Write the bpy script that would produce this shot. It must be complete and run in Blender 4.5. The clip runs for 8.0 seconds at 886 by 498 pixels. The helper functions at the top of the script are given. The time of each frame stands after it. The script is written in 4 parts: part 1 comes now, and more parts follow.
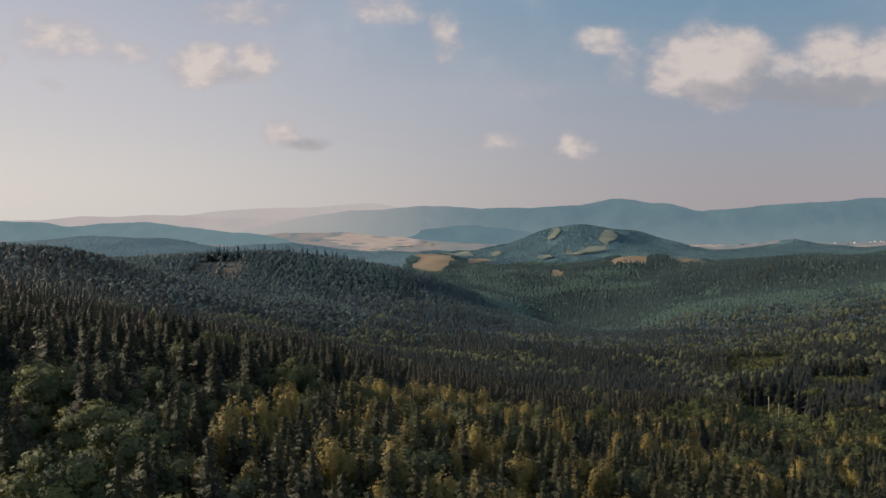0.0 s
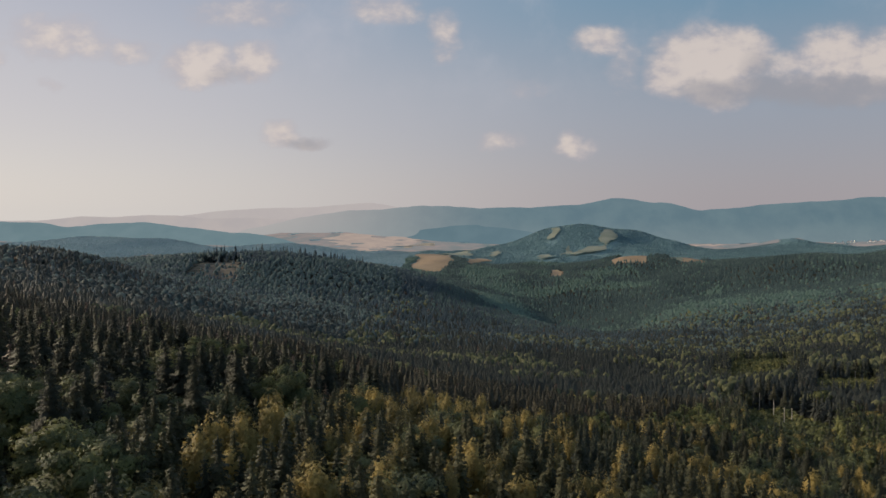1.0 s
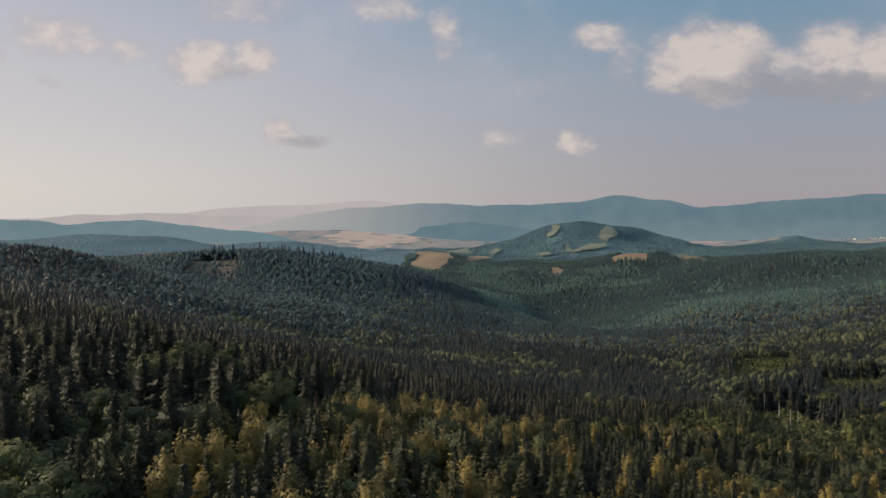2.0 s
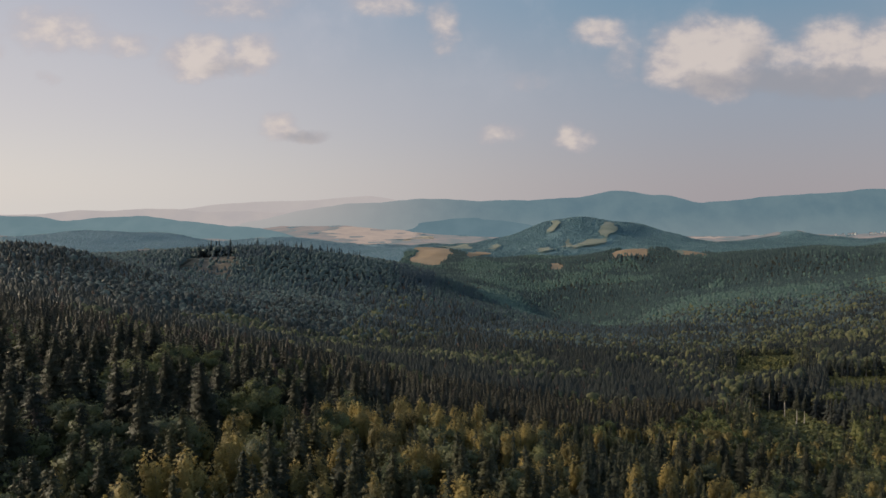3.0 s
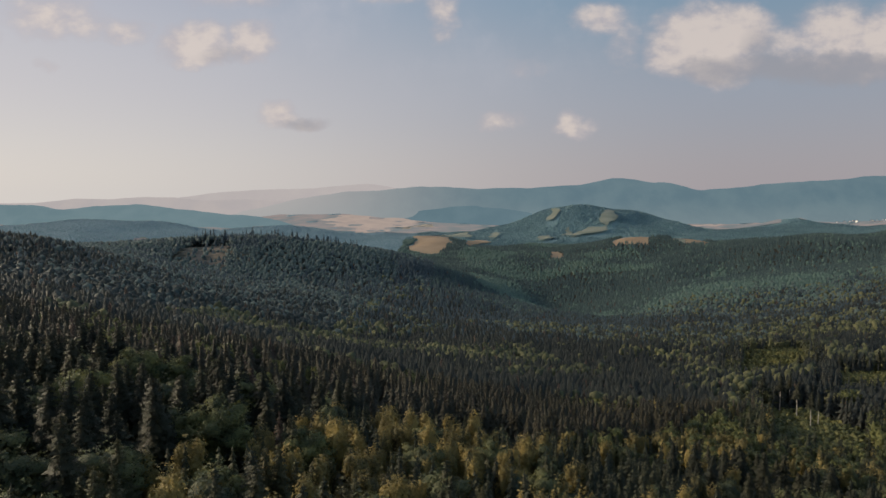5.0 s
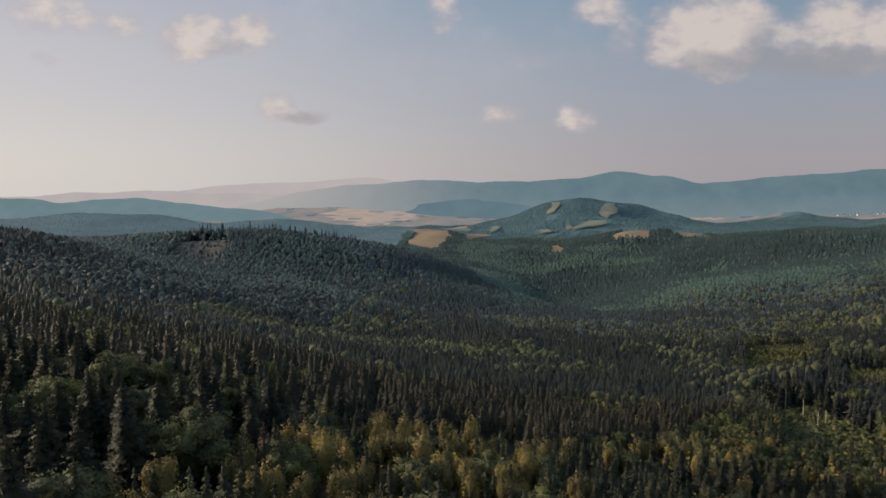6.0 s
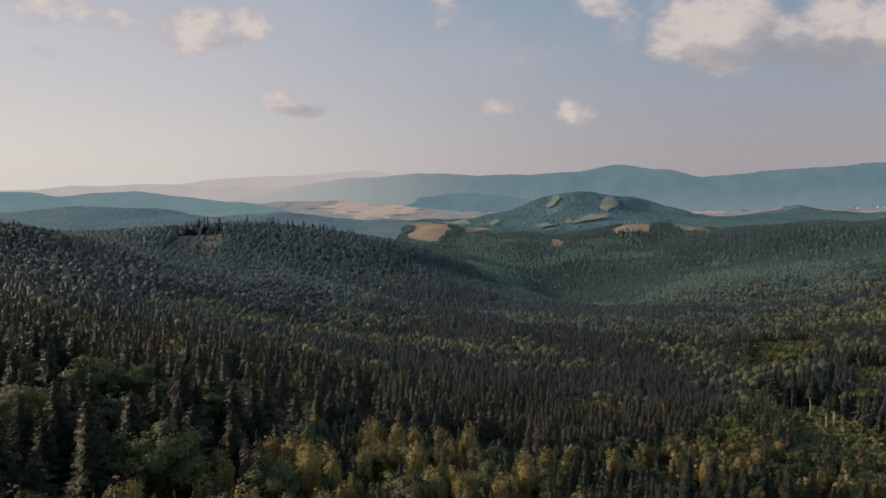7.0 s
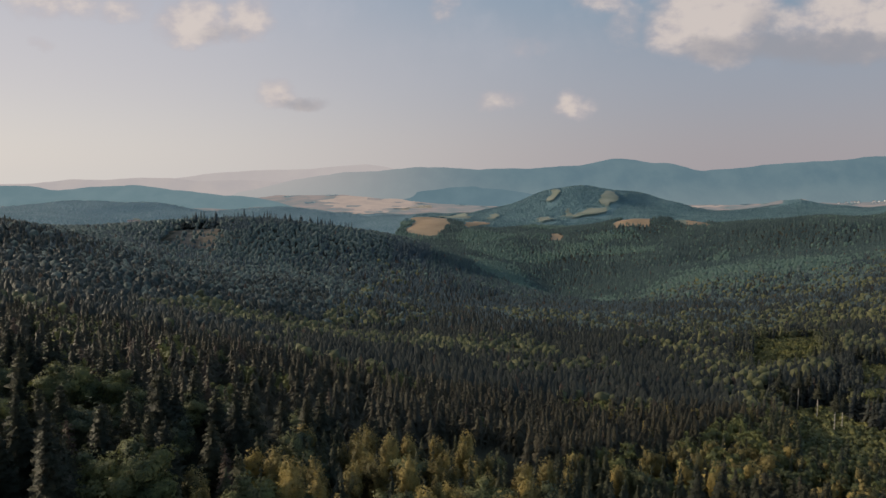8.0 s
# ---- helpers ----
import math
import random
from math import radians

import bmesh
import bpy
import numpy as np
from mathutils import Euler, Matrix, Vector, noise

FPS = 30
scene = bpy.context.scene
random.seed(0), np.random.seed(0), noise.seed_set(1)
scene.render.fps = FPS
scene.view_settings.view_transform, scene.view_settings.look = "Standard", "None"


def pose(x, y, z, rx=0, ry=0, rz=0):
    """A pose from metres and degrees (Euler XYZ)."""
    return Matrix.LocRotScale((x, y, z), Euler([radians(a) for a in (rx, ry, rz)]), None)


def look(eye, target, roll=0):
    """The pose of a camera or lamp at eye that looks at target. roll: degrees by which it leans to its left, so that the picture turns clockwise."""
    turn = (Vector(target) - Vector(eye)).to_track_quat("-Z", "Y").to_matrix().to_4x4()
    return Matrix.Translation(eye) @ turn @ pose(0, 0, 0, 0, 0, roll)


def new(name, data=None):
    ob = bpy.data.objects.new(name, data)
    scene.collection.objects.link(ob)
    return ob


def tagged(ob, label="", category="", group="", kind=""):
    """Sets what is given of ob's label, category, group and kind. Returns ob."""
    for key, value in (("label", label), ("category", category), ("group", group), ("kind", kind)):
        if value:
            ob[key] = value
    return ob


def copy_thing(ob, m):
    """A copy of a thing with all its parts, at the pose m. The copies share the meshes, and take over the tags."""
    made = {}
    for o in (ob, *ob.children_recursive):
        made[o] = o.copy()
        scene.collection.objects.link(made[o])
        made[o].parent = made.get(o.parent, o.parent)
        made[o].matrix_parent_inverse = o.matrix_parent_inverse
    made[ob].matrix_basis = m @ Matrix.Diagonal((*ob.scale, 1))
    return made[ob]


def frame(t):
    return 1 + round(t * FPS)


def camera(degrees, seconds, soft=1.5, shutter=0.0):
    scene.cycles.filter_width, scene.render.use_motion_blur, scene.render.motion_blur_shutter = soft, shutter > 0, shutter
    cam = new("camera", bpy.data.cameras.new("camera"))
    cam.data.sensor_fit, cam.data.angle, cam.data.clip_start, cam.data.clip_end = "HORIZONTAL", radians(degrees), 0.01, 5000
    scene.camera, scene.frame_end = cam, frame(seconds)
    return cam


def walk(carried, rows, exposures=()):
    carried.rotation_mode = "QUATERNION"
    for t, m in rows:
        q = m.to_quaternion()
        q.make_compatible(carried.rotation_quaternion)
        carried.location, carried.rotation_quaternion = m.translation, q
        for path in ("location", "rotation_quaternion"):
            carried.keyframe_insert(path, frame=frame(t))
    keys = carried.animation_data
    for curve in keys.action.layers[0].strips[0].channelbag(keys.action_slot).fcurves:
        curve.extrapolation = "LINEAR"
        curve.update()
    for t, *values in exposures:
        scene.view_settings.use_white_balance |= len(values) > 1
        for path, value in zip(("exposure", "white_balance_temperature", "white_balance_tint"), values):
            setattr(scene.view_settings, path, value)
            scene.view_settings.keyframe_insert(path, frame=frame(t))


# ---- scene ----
cam = camera(70, 8.0, soft=1.5)
PATH = [
    (0, look((0.00, -0.00, 49.97), (-0.166, 99.825, 44.085), 0.256)),
    (0.5, look((0.38, 3.48, 50.09), (0.249, 103.313, 44.228), 0.217)),
    (1, look((0.79, 7.08, 50.20), (0.689, 106.903, 44.275), 0.179)),
    (1.5, look((1.23, 10.77, 50.32), (1.149, 110.585, 44.229), 0.143)),
    (3, look((2.66, 22.35, 50.69), (2.625, 122.098, 43.643), 0.047)),
    (3.5, look((3.16, 26.34, 50.82), (3.140, 126.060, 43.338), 0.020)),
    (4, look((3.67, 30.39, 50.95), (3.661, 130.068, 42.999), -0.003)),
    (4.5, look((4.19, 34.47, 51.08), (4.185, 134.115, 42.637), -0.023)),
    (6, look((5.72, 46.89, 51.49), (5.749, 146.394, 41.496), -0.059)),
    (6.5, look((6.21, 51.06, 51.63), (6.257, 150.503, 41.120), -0.061)),
    (7, look((6.69, 55.22, 51.78), (6.755, 154.607, 40.753), -0.059)),
    (7.5, look((7.14, 59.36, 51.92), (7.239, 158.695, 40.403), -0.051)),
    (8, look((7.58, 63.48, 52.06), (7.706, 162.761, 40.073), -0.037)),
]
walk(cam, PATH)

# ---- world, sun and exposure ----
SUN_ELEVATION, SUN_SIDE = 21.0, -68.0      # degrees; side is measured clockwise from the way the camera looks


def lin(r, g, b):
    """A linear colour from 0-255 screen values."""
    out = []
    for c in (r, g, b):
        c /= 255.0
        out.append(c / 12.92 if c <= 0.04045 else ((c + 0.055) / 1.055) ** 2.4)
    return (*out, 1.0)


class Nodes:
    """Short calls to add and wire shader nodes."""

    def __init__(self, tree, fresh=True):
        self.tree = tree
        if fresh:
            tree.nodes.clear()

    def add(self, kind, **settings):
        node = self.tree.nodes.new(kind)
        for key, value in settings.items():
            setattr(node, key, value)
        return node

    def wire(self, a, b):
        self.tree.links.new(a, b)

    def feed(self, socket, value):
        if isinstance(value, (int, float, tuple)):
            socket.default_value = value
        else:
            self.wire(value, socket)

    def math(self, op, a, b=0.0, c=0.0, clamp=False):
        n = self.add("ShaderNodeMath", operation=op, use_clamp=clamp)
        for s, v in zip(n.inputs, (a, b, c)):
            self.feed(s, v)
        return n.outputs[0]

    def mix(self, f, a, b, blend="MIX"):
        n = self.add("ShaderNodeMix", data_type="RGBA", blend_type=blend)
        self.feed(n.inputs[0], f)
        self.feed(n.inputs[6], a)
        self.feed(n.inputs[7], b)
        return n.outputs[2]

    def ramp(self, value, lo, hi, a=0.0, b=1.0, smooth=True):
        n = self.add("ShaderNodeMapRange", interpolation_type="SMOOTHSTEP" if smooth else "LINEAR")
        for s, v in zip(n.inputs, (value, lo, hi, a, b)):
            self.feed(s, v)
        return n.outputs[0]

    def noise(self, vector, scale, detail=4.0, rough=0.55):
        n = self.add("ShaderNodeTexNoise")
        if vector is not None:
            self.wire(vector, n.inputs["Vector"])
        n.inputs["Scale"].default_value, n.inputs["Detail"].default_value = scale, detail
        n.inputs["Roughness"].default_value = rough
        return n.outputs["Fac"]


# clouds: place across and up (as slopes of the line of sight), half width, half height, thickness
CLOUDS = [
    (0.412, 0.229, 0.084, 0.056, 1.0), (0.458, 0.243, 0.05, 0.04, 1.0), (0.363, 0.222, 0.05, 0.038, 0.85),
    (0.610, 0.24, 0.067, 0.047, 0.85), (0.698, 0.229, 0.09, 0.05, 0.9), (0.546, 0.227, 0.067, 0.027, 0.7),
    (0.242, 0.264, 0.045, 0.027, 0.72), (0.280, 0.234, 0.025, 0.045, 0.45), (-0.376, 0.229, 0.058, 0.031, 0.85),
    (-0.297, 0.231, 0.038, 0.029, 0.8), (-0.611, 0.27, 0.078, 0.034, 0.6), (-0.557, 0.254, 0.062, 0.022, 0.5),
    (-0.491, 0.245, 0.039, 0.02, 0.6), (-0.257, 0.123, 0.027, 0.02, 0.75), (-0.227, 0.11, 0.05, 0.011, 0.45),
    (0.088, 0.108, 0.036, 0.018, 0.62), (0.197, 0.108, 0.022, 0.018, 0.72), (0.218, 0.100, 0.030, 0.014, 0.55), (-0.002, 0.273, 0.027, 0.038, 0.62),
    (-0.092, 0.311, 0.062, 0.025, 0.6), (-0.312, 0.306, 0.084, 0.027, 0.5), (-0.711, 0.229, 0.034, 0.02, 0.55),
    (-0.611, 0.196, 0.02, 0.011, 0.45), (0.127, 0.193, 0.038, 0.016, 0.3), (0.393, 0.284, 0.018, 0.013, 0.5),
]
CLOUD_BASES = [
    (0.585, 0.189, 0.209, 0.024, 1.0), (0.428, 0.187, 0.077, 0.022, 0.9), (-0.217, 0.11, 0.044, 0.011, 0.8),
    (-0.337, 0.213, 0.055, 0.015, 0.6), (0.487, 0.215, 0.033, 0.044, 0.7),
]


def make_sky():
    world = bpy.data.worlds.new("sky")
    scene.world = world
    world.use_nodes = True
    n = Nodes(world.node_tree)
    puff = bpy.data.node_groups.new("puff", "ShaderNodeTree")
    for name in ("u", "v", "cu", "cv", "ru", "rv", "s"):
        puff.interface.new_socket(name, in_out="INPUT", socket_type="NodeSocketFloat")
    puff.interface.new_socket("d", in_out="OUTPUT", socket_type="NodeSocketFloat")
    g = Nodes(puff)
    i, o = g.add("NodeGroupInput"), g.add("NodeGroupOutput")
    a = g.math("DIVIDE", g.math("SUBTRACT", i.outputs[0], i.outputs[2]), i.outputs[4])
    b = g.math("DIVIDE", g.math("SUBTRACT", i.outputs[1], i.outputs[3]), i.outputs[5])
    r = g.math("ADD", g.math("MULTIPLY", a, a), g.math("MULTIPLY", b, b))
    g.wire(g.math("MULTIPLY", g.math("SUBTRACT", 1.0, g.math("MULTIPLY", r, 0.5)), i.outputs[6]), o.inputs[0])

    out = n.add("ShaderNodeOutputWorld")
    where = n.add("ShaderNodeTexCoord").outputs["Generated"]
    xyz = n.add("ShaderNodeSeparateXYZ")
    n.wire(where, xyz.inputs[0])
    x, y, z = xyz.outputs
    flat = n.math("SQRT", n.math("ADD", n.math("MULTIPLY", x, x), n.math("MULTIPLY", y, y)))
    rise = n.math("DIVIDE", z, n.math("MAXIMUM", flat, 0.05))
    ahead = n.math("MAXIMUM", y, 0.05)
    u, v = n.math("DIVIDE", x, ahead), n.math("DIVIDE", z, ahead)
    # clear sky, with summer haze low down that brightens towards the sun's side
    side = n.ramp(x, -0.62, 0.50, 1.0, 0.0)
    low = n.mix(side, lin(160, 154, 158), lin(206, 201, 197))
    mid = n.mix(side, lin(148, 154, 166), lin(192, 189, 193))
    high = n.mix(side, lin(104, 140, 164), lin(168, 172, 186))
    sky = n.mix(n.ramp(rise, 0.0, 0.16), low, mid)
    sky = n.mix(n.ramp(rise, 0.12, 0.36), sky, high)
    sky = n.mix(n.ramp(rise, 0.5, 3.0), sky, lin(124, 154, 186))
    cirrus = n.ramp(n.noise(where, 5.0, 6.0, 0.6), 0.46, 0.80, 0.0, 0.45)
    sky = n.mix(n.math("MULTIPLY", cirrus, n.ramp(rise, 0.10, 0.28)), sky, lin(196, 192, 198))
    # heaps of cloud
    field = n.add("ShaderNodeCombineXYZ")
    n.wire(u, field.inputs[0])
    n.wire(n.math("MULTIPLY", v, 1.5), field.inputs[1])
    wisps = n.noise(field.outputs[0], 11.0, 7.0, 0.60)
    bulk = n.noise(field.outputs[0], 30.0, 5.0, 0.55)
    bend = n.noise(field.outputs[0], 14.0, 3.0, 0.5)
    uu = n.math("ADD", u, n.math("MULTIPLY", n.math("SUBTRACT", bend, 0.5), 0.045))
    vv = n.math("ADD", v, n.math("MULTIPLY", n.math("SUBTRACT", wisps, 0.5), 0.05))

    def heap(rows):
        total = None
        for row in rows:
            p = n.add("ShaderNodeGroup", node_tree=puff)
            n.wire(uu, p.inputs[0])
            n.wire(vv, p.inputs[1])
            for s, value in zip(list(p.inputs)[2:], row):
                s.default_value = value
            total = p.outputs[0] if total is None else n.math("MAXIMUM", total, p.outputs[0])
        return total

    front = n.ramp(y, 0.1, 0.3)
    dense = n.math("ADD", heap(CLOUDS), n.math("MULTIPLY", n.math("SUBTRACT", wisps, 0.5), 0.55))
    dense = n.math("ADD", dense, n.math("MULTIPLY", n.math("SUBTRACT", bulk, 0.5), 0.60))
    cover = n.math("MULTIPLY", n.ramp(dense, 0.10, 0.78, 0.0, 0.88), front)
    base = n.math("MULTIPLY", n.ramp(heap(CLOUD_BASES), 0.25, 1.0, 0.0, 0.75), front)
    lit = n.ramp(n.math("ADD", dense, n.math("MULTIPLY", n.math("SUBTRACT", bulk, 0.5), 0.9)), 0.25, 0.95)
    cloud = n.mix(lit, lin(178, 170, 174), lin(211, 198, 190))
    sky = n.mix(cover, sky, cloud)
    sky = n.mix(base, sky, lin(150, 148, 154))
    air = n.add("ShaderNodeBackground")
    n.wire(sky, air.inputs[0])
    air.inputs[1].default_value = 1.0
    blue = n.add("ShaderNodeTexSky", sky_type="NISHITA", sun_disc=False, sun_elevation=radians(SUN_ELEVATION),
                 sun_rotation=radians(SUN_SIDE), dust_density=2.0)
    clear = n.add("ShaderNodeBackground")
    n.wire(blue.outputs[0], clear.inputs[0])
    clear.inputs[1].default_value = 0.006
    both = n.add("ShaderNodeAddShader")
    n.wire(air.outputs[0], both.inputs[0])
    n.wire(clear.outputs[0], both.inputs[1])
    n.wire(both.outputs[0], out.inputs[0])


make_sky()
sun = new("sun", bpy.data.lights.new("sun", "SUN"))
sun.data.energy, sun.data.angle, sun.data.color = 3.55, radians(2.0), (1.0, 0.84, 0.60)
_a, _e = radians(SUN_SIDE), radians(SUN_ELEVATION)
sun.matrix_world = look((math.sin(_a) * math.cos(_e) * 900, math.cos(_a) * math.cos(_e) * 900, math.sin(_e) * 900), (0, 0, 0))


# ---- materials ----
def foliage(name, dark, light, patch=0.05, spread=1.0, through_light=0.25, haze_sheen=0.0, grain=2.6, holes=0.0, stretch=1.0, uneven=1.0):
    """Leaves or needles: two tones that vary tree by tree and clump by clump, uneven at the size of a spray of leaves,
    with gaps between sprays and some light coming through."""
    m = bpy.data.materials.new(name)
    m.use_nodes = True
    n = Nodes(m.node_tree)
    out = n.add("ShaderNodeOutputMaterial")
    where = n.add("ShaderNodeNewGeometry")
    pos, island = where.outputs["Position"], where.outputs["Random Per Island"]
    flat = n.add("ShaderNodeMapping")
    flat.inputs["Scale"].default_value = (1.0, 1.0, stretch)
    n.wire(pos, flat.inputs["Vector"])
    spray = n.noise(flat.outputs[0], grain, 3.0, 0.65)
    tree = n.add("ShaderNodeObjectInfo").outputs["Random"]
    tall = n.add("ShaderNodeMapping")
    tall.inputs["Scale"].default_value = (1.0, 1.0, 0.12)
    n.wire(pos, tall.inputs["Vector"])
    f = n.math("ADD", n.ramp(n.noise(pos, patch, 3.0), 0.30, 0.70, -0.18, 0.52), n.math("MULTIPLY", island, 0.16 * spread))
    f = n.math("ADD", f, n.math("MULTIPLY", tree, 0.35 * spread))
    f = n.math("ADD", f, n.math("MULTIPLY", n.math("SUBTRACT", n.noise(tall.outputs[0], 0.26, 1.0, 0.5), 0.46), 1.1 * spread))
    clump = n.noise(flat.outputs[0], grain * 0.33, 2.0, 0.6)
    f = n.math("ADD", f, n.math("MULTIPLY", n.math("SUBTRACT", clump, 0.5), 0.8 * uneven))
    f = n.math("ADD", f, n.math("MULTIPLY", n.math("SUBTRACT", spray, 0.5), 2.0 * uneven), clamp=True)
    colour = n.mix(f, (*dark, 1.0), (*light, 1.0))
    bump = n.add("ShaderNodeBump")
    bump.inputs["Strength"].default_value, bump.inputs["Distance"].default_value = 0.6 * uneven, 1.0 / grain
    n.wire(n.math("ADD", spray, n.math("MULTIPLY", clump, 1.6)), bump.inputs["Height"])
    bsdf = n.add("ShaderNodeBsdfPrincipled")
    n.wire(colour, bsdf.inputs["Base Color"])
    n.wire(bump.outputs[0], bsdf.inputs["Normal"])
    bsdf.inputs["Roughness"].default_value = 0.62
    bsdf.inputs["Specular IOR Level"].default_value = 0.25
    # bluish sheen that imitates a veil of haze on distant foliage
    bsdf.inputs["Sheen Weight"].default_value, bsdf.inputs["Sheen Roughness"].default_value = haze_sheen, 0.6
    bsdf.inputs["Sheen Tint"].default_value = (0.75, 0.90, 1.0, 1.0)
    glow = n.add("ShaderNodeBsdfTranslucent")
    n.wire(colour, glow.inputs[0])
    blend = n.add("ShaderNodeMixShader")
    blend.inputs[0].default_value = through_light
    n.wire(bsdf.outputs[0], blend.inputs[1])
    n.wire(glow.outputs[0], blend.inputs[2])
    last = blend.outputs[0]
    if holes:
        gap, clear = n.add("ShaderNodeMixShader"), n.add("ShaderNodeBsdfTransparent")
        n.wire(n.math("LESS_THAN", n.noise(flat.outputs[0], grain * 0.8, 3.0, 0.65), 0.5 + holes), gap.inputs[0])
        n.wire(last, gap.inputs[1])
        n.wire(clear.outputs[0], gap.inputs[2])
        last = gap.outputs[0]
    n.wire(last, out.inputs[0])
    return m


def plain(name, a, b, scale, rough=0.85, bump=0.0, fine=None):
    """A rough surface in two tones of noise, coarse and fine."""
    m = bpy.data.materials.new(name)
    m.use_nodes = True
    n = Nodes(m.node_tree)
    out, bsdf = n.add("ShaderNodeOutputMaterial"), n.add("ShaderNodeBsdfPrincipled")
    pos = n.add("ShaderNodeNewGeometry").outputs["Position"]
    f = n.math("ADD", n.ramp(n.noise(pos, scale, 5.0), 0.32, 0.68, 0.0, 0.75),
               n.math("MULTIPLY", n.noise(pos, fine or scale * 9, 3.0), 0.30), clamp=True)
    n.wire(n.mix(f, (*a, 1.0), (*b, 1.0)), bsdf.inputs["Base Color"])
    bsdf.inputs["Roughness"].default_value = rough
    bsdf.inputs["Specular IOR Level"].default_value = 0.2
    if bump:
        k = n.add("ShaderNodeBump")
        k.inputs["Strength"].default_value, k.inputs["Distance"].default_value = 0.6, bump
        n.wire(n.noise(pos, fine or scale * 9, 4.0), k.inputs["Height"])
        n.wire(k.outputs[0], bsdf.inputs["Normal"])
    n.wire(bsdf.outputs[0], out.inputs[0])
    return m


def haze_glow(name, colour, other, scale, glow, sunward=None):
    """Mountains beyond the valley: dull forest and meadow, a backdrop with the haze put into its colour and glow."""
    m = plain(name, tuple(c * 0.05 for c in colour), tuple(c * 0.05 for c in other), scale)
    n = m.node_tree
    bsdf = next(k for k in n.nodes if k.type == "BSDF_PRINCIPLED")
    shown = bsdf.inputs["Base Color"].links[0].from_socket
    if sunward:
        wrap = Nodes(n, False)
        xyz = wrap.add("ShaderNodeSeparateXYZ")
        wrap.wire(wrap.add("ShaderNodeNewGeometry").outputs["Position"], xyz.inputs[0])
        # paler towards the sun and lighter at the foot: thicker haze, painted in
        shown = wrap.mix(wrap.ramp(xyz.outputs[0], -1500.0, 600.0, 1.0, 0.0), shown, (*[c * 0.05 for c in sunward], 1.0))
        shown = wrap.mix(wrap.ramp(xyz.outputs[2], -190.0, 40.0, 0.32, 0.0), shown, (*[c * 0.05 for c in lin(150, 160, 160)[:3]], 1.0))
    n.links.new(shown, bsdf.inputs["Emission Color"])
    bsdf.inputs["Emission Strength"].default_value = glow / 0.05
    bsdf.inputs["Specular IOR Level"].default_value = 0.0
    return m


SPRUCE = foliage("spruce_needles", (0.036, 0.037, 0.029), (0.084, 0.073, 0.046), grain=3.4, stretch=2.0)
# old spruces: the shade over the left wood is put into a darker tone
OLD_SPRUCE = foliage("shaded_old_spruce_needles", (0.030, 0.036, 0.028), (0.066, 0.066, 0.040), through_light=0.35, grain=3.4, holes=-0.05, stretch=2.0, uneven=0.7)
# young spruce, birch and broad-leaf darks hold extra blue in place of haze
YOUNG = foliage("young_spruce_needles", (0.036, 0.043, 0.030), (0.104, 0.098, 0.046), grain=3.8, holes=-0.06, stretch=2.0)
BIRCH = foliage("birch_leaves", (0.066, 0.066, 0.034), (0.345, 0.262, 0.090), 0.06, 1.7, 0.35, grain=4.6, holes=-0.05, uneven=0.8)
LEAF = foliage("broad_leaves", (0.050, 0.063, 0.040), (0.176, 0.178, 0.076), 0.05, 1.5, 0.3, grain=3.6, holes=-0.06, uneven=0.8)
# brighter copy of the broad leaves, sunlight put into the colour
BRIGHT_LEAF = foliage("sunny_broad_leaves", (0.050, 0.064, 0.034), (0.196, 0.198, 0.070), 0.05, 1.4, 0.3, grain=3.8, holes=-0.06, uneven=0.9)
# slope needles and hill leaves are shifted bluer in place of thin haze
SLOPE_SPRUCE = foliage("hazed_slope_needles", (0.031, 0.038, 0.036), (0.072, 0.074, 0.060), 0.03, 1.0, grain=2.0, stretch=2.0, uneven=0.55)
HILL_LEAF = foliage("hazed_hill_leaves", (0.032, 0.044, 0.042), (0.096, 0.108, 0.092), 0.03, 1.6, 0.3, grain=2.4, uneven=0.55)
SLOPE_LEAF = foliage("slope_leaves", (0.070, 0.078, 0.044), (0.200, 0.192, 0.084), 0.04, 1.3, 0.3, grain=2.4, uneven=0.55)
DEAD = foliage("withered_needles", (0.055, 0.044, 0.036), (0.142, 0.101, 0.074), grain=3.4, holes=-0.04, stretch=2.0)
THICKET = foliage("thicket_leaves", (0.066, 0.078, 0.034), (0.220, 0.205, 0.074), 0.06, grain=2.4)
# ridge and vale tones are paler and bluer: haze put into the base colour
HAZED_RIDGE_SPRUCE = foliage("hazed_ridge_needles", (0.027, 0.046, 0.055), (0.062, 0.088, 0.096), 0.02, 1.7, haze_sheen=0.10, grain=1.4, uneven=0.55)
HAZED_RIDGE_LEAF = foliage("hazed_ridge_leaves", (0.044, 0.070, 0.066), (0.122, 0.156, 0.130), 0.02, 1.7, haze_sheen=0.08, grain=1.4, uneven=0.55)
HAZED_VALE_SPRUCE = foliage("hazed_vale_needles", (0.028, 0.052, 0.054), (0.072, 0.110, 0.100), 0.012, 2.0, haze_sheen=0.06, grain=0.8, uneven=0.55)
HAZED_VALE_LEAF = foliage("hazed_vale_leaves", (0.040, 0.080, 0.076), (0.118, 0.180, 0.138), 0.012, 2.1, haze_sheen=0.05, grain=0.8, uneven=0.55)
# woods beyond: the bluish veil of haze is painted into these colours
HAZED_WOOD = foliage("far_woods", (0.068, 0.140, 0.158), (0.140, 0.236, 0.240), 0.006, haze_sheen=0.1, grain=0.16, uneven=1.1)
HAZED_LEFT_WOOD = foliage("hazed_left_woods", (0.088, 0.172, 0.212), (0.142, 0.240, 0.276), 0.006, haze_sheen=0.15, grain=0.14, uneven=0.6)
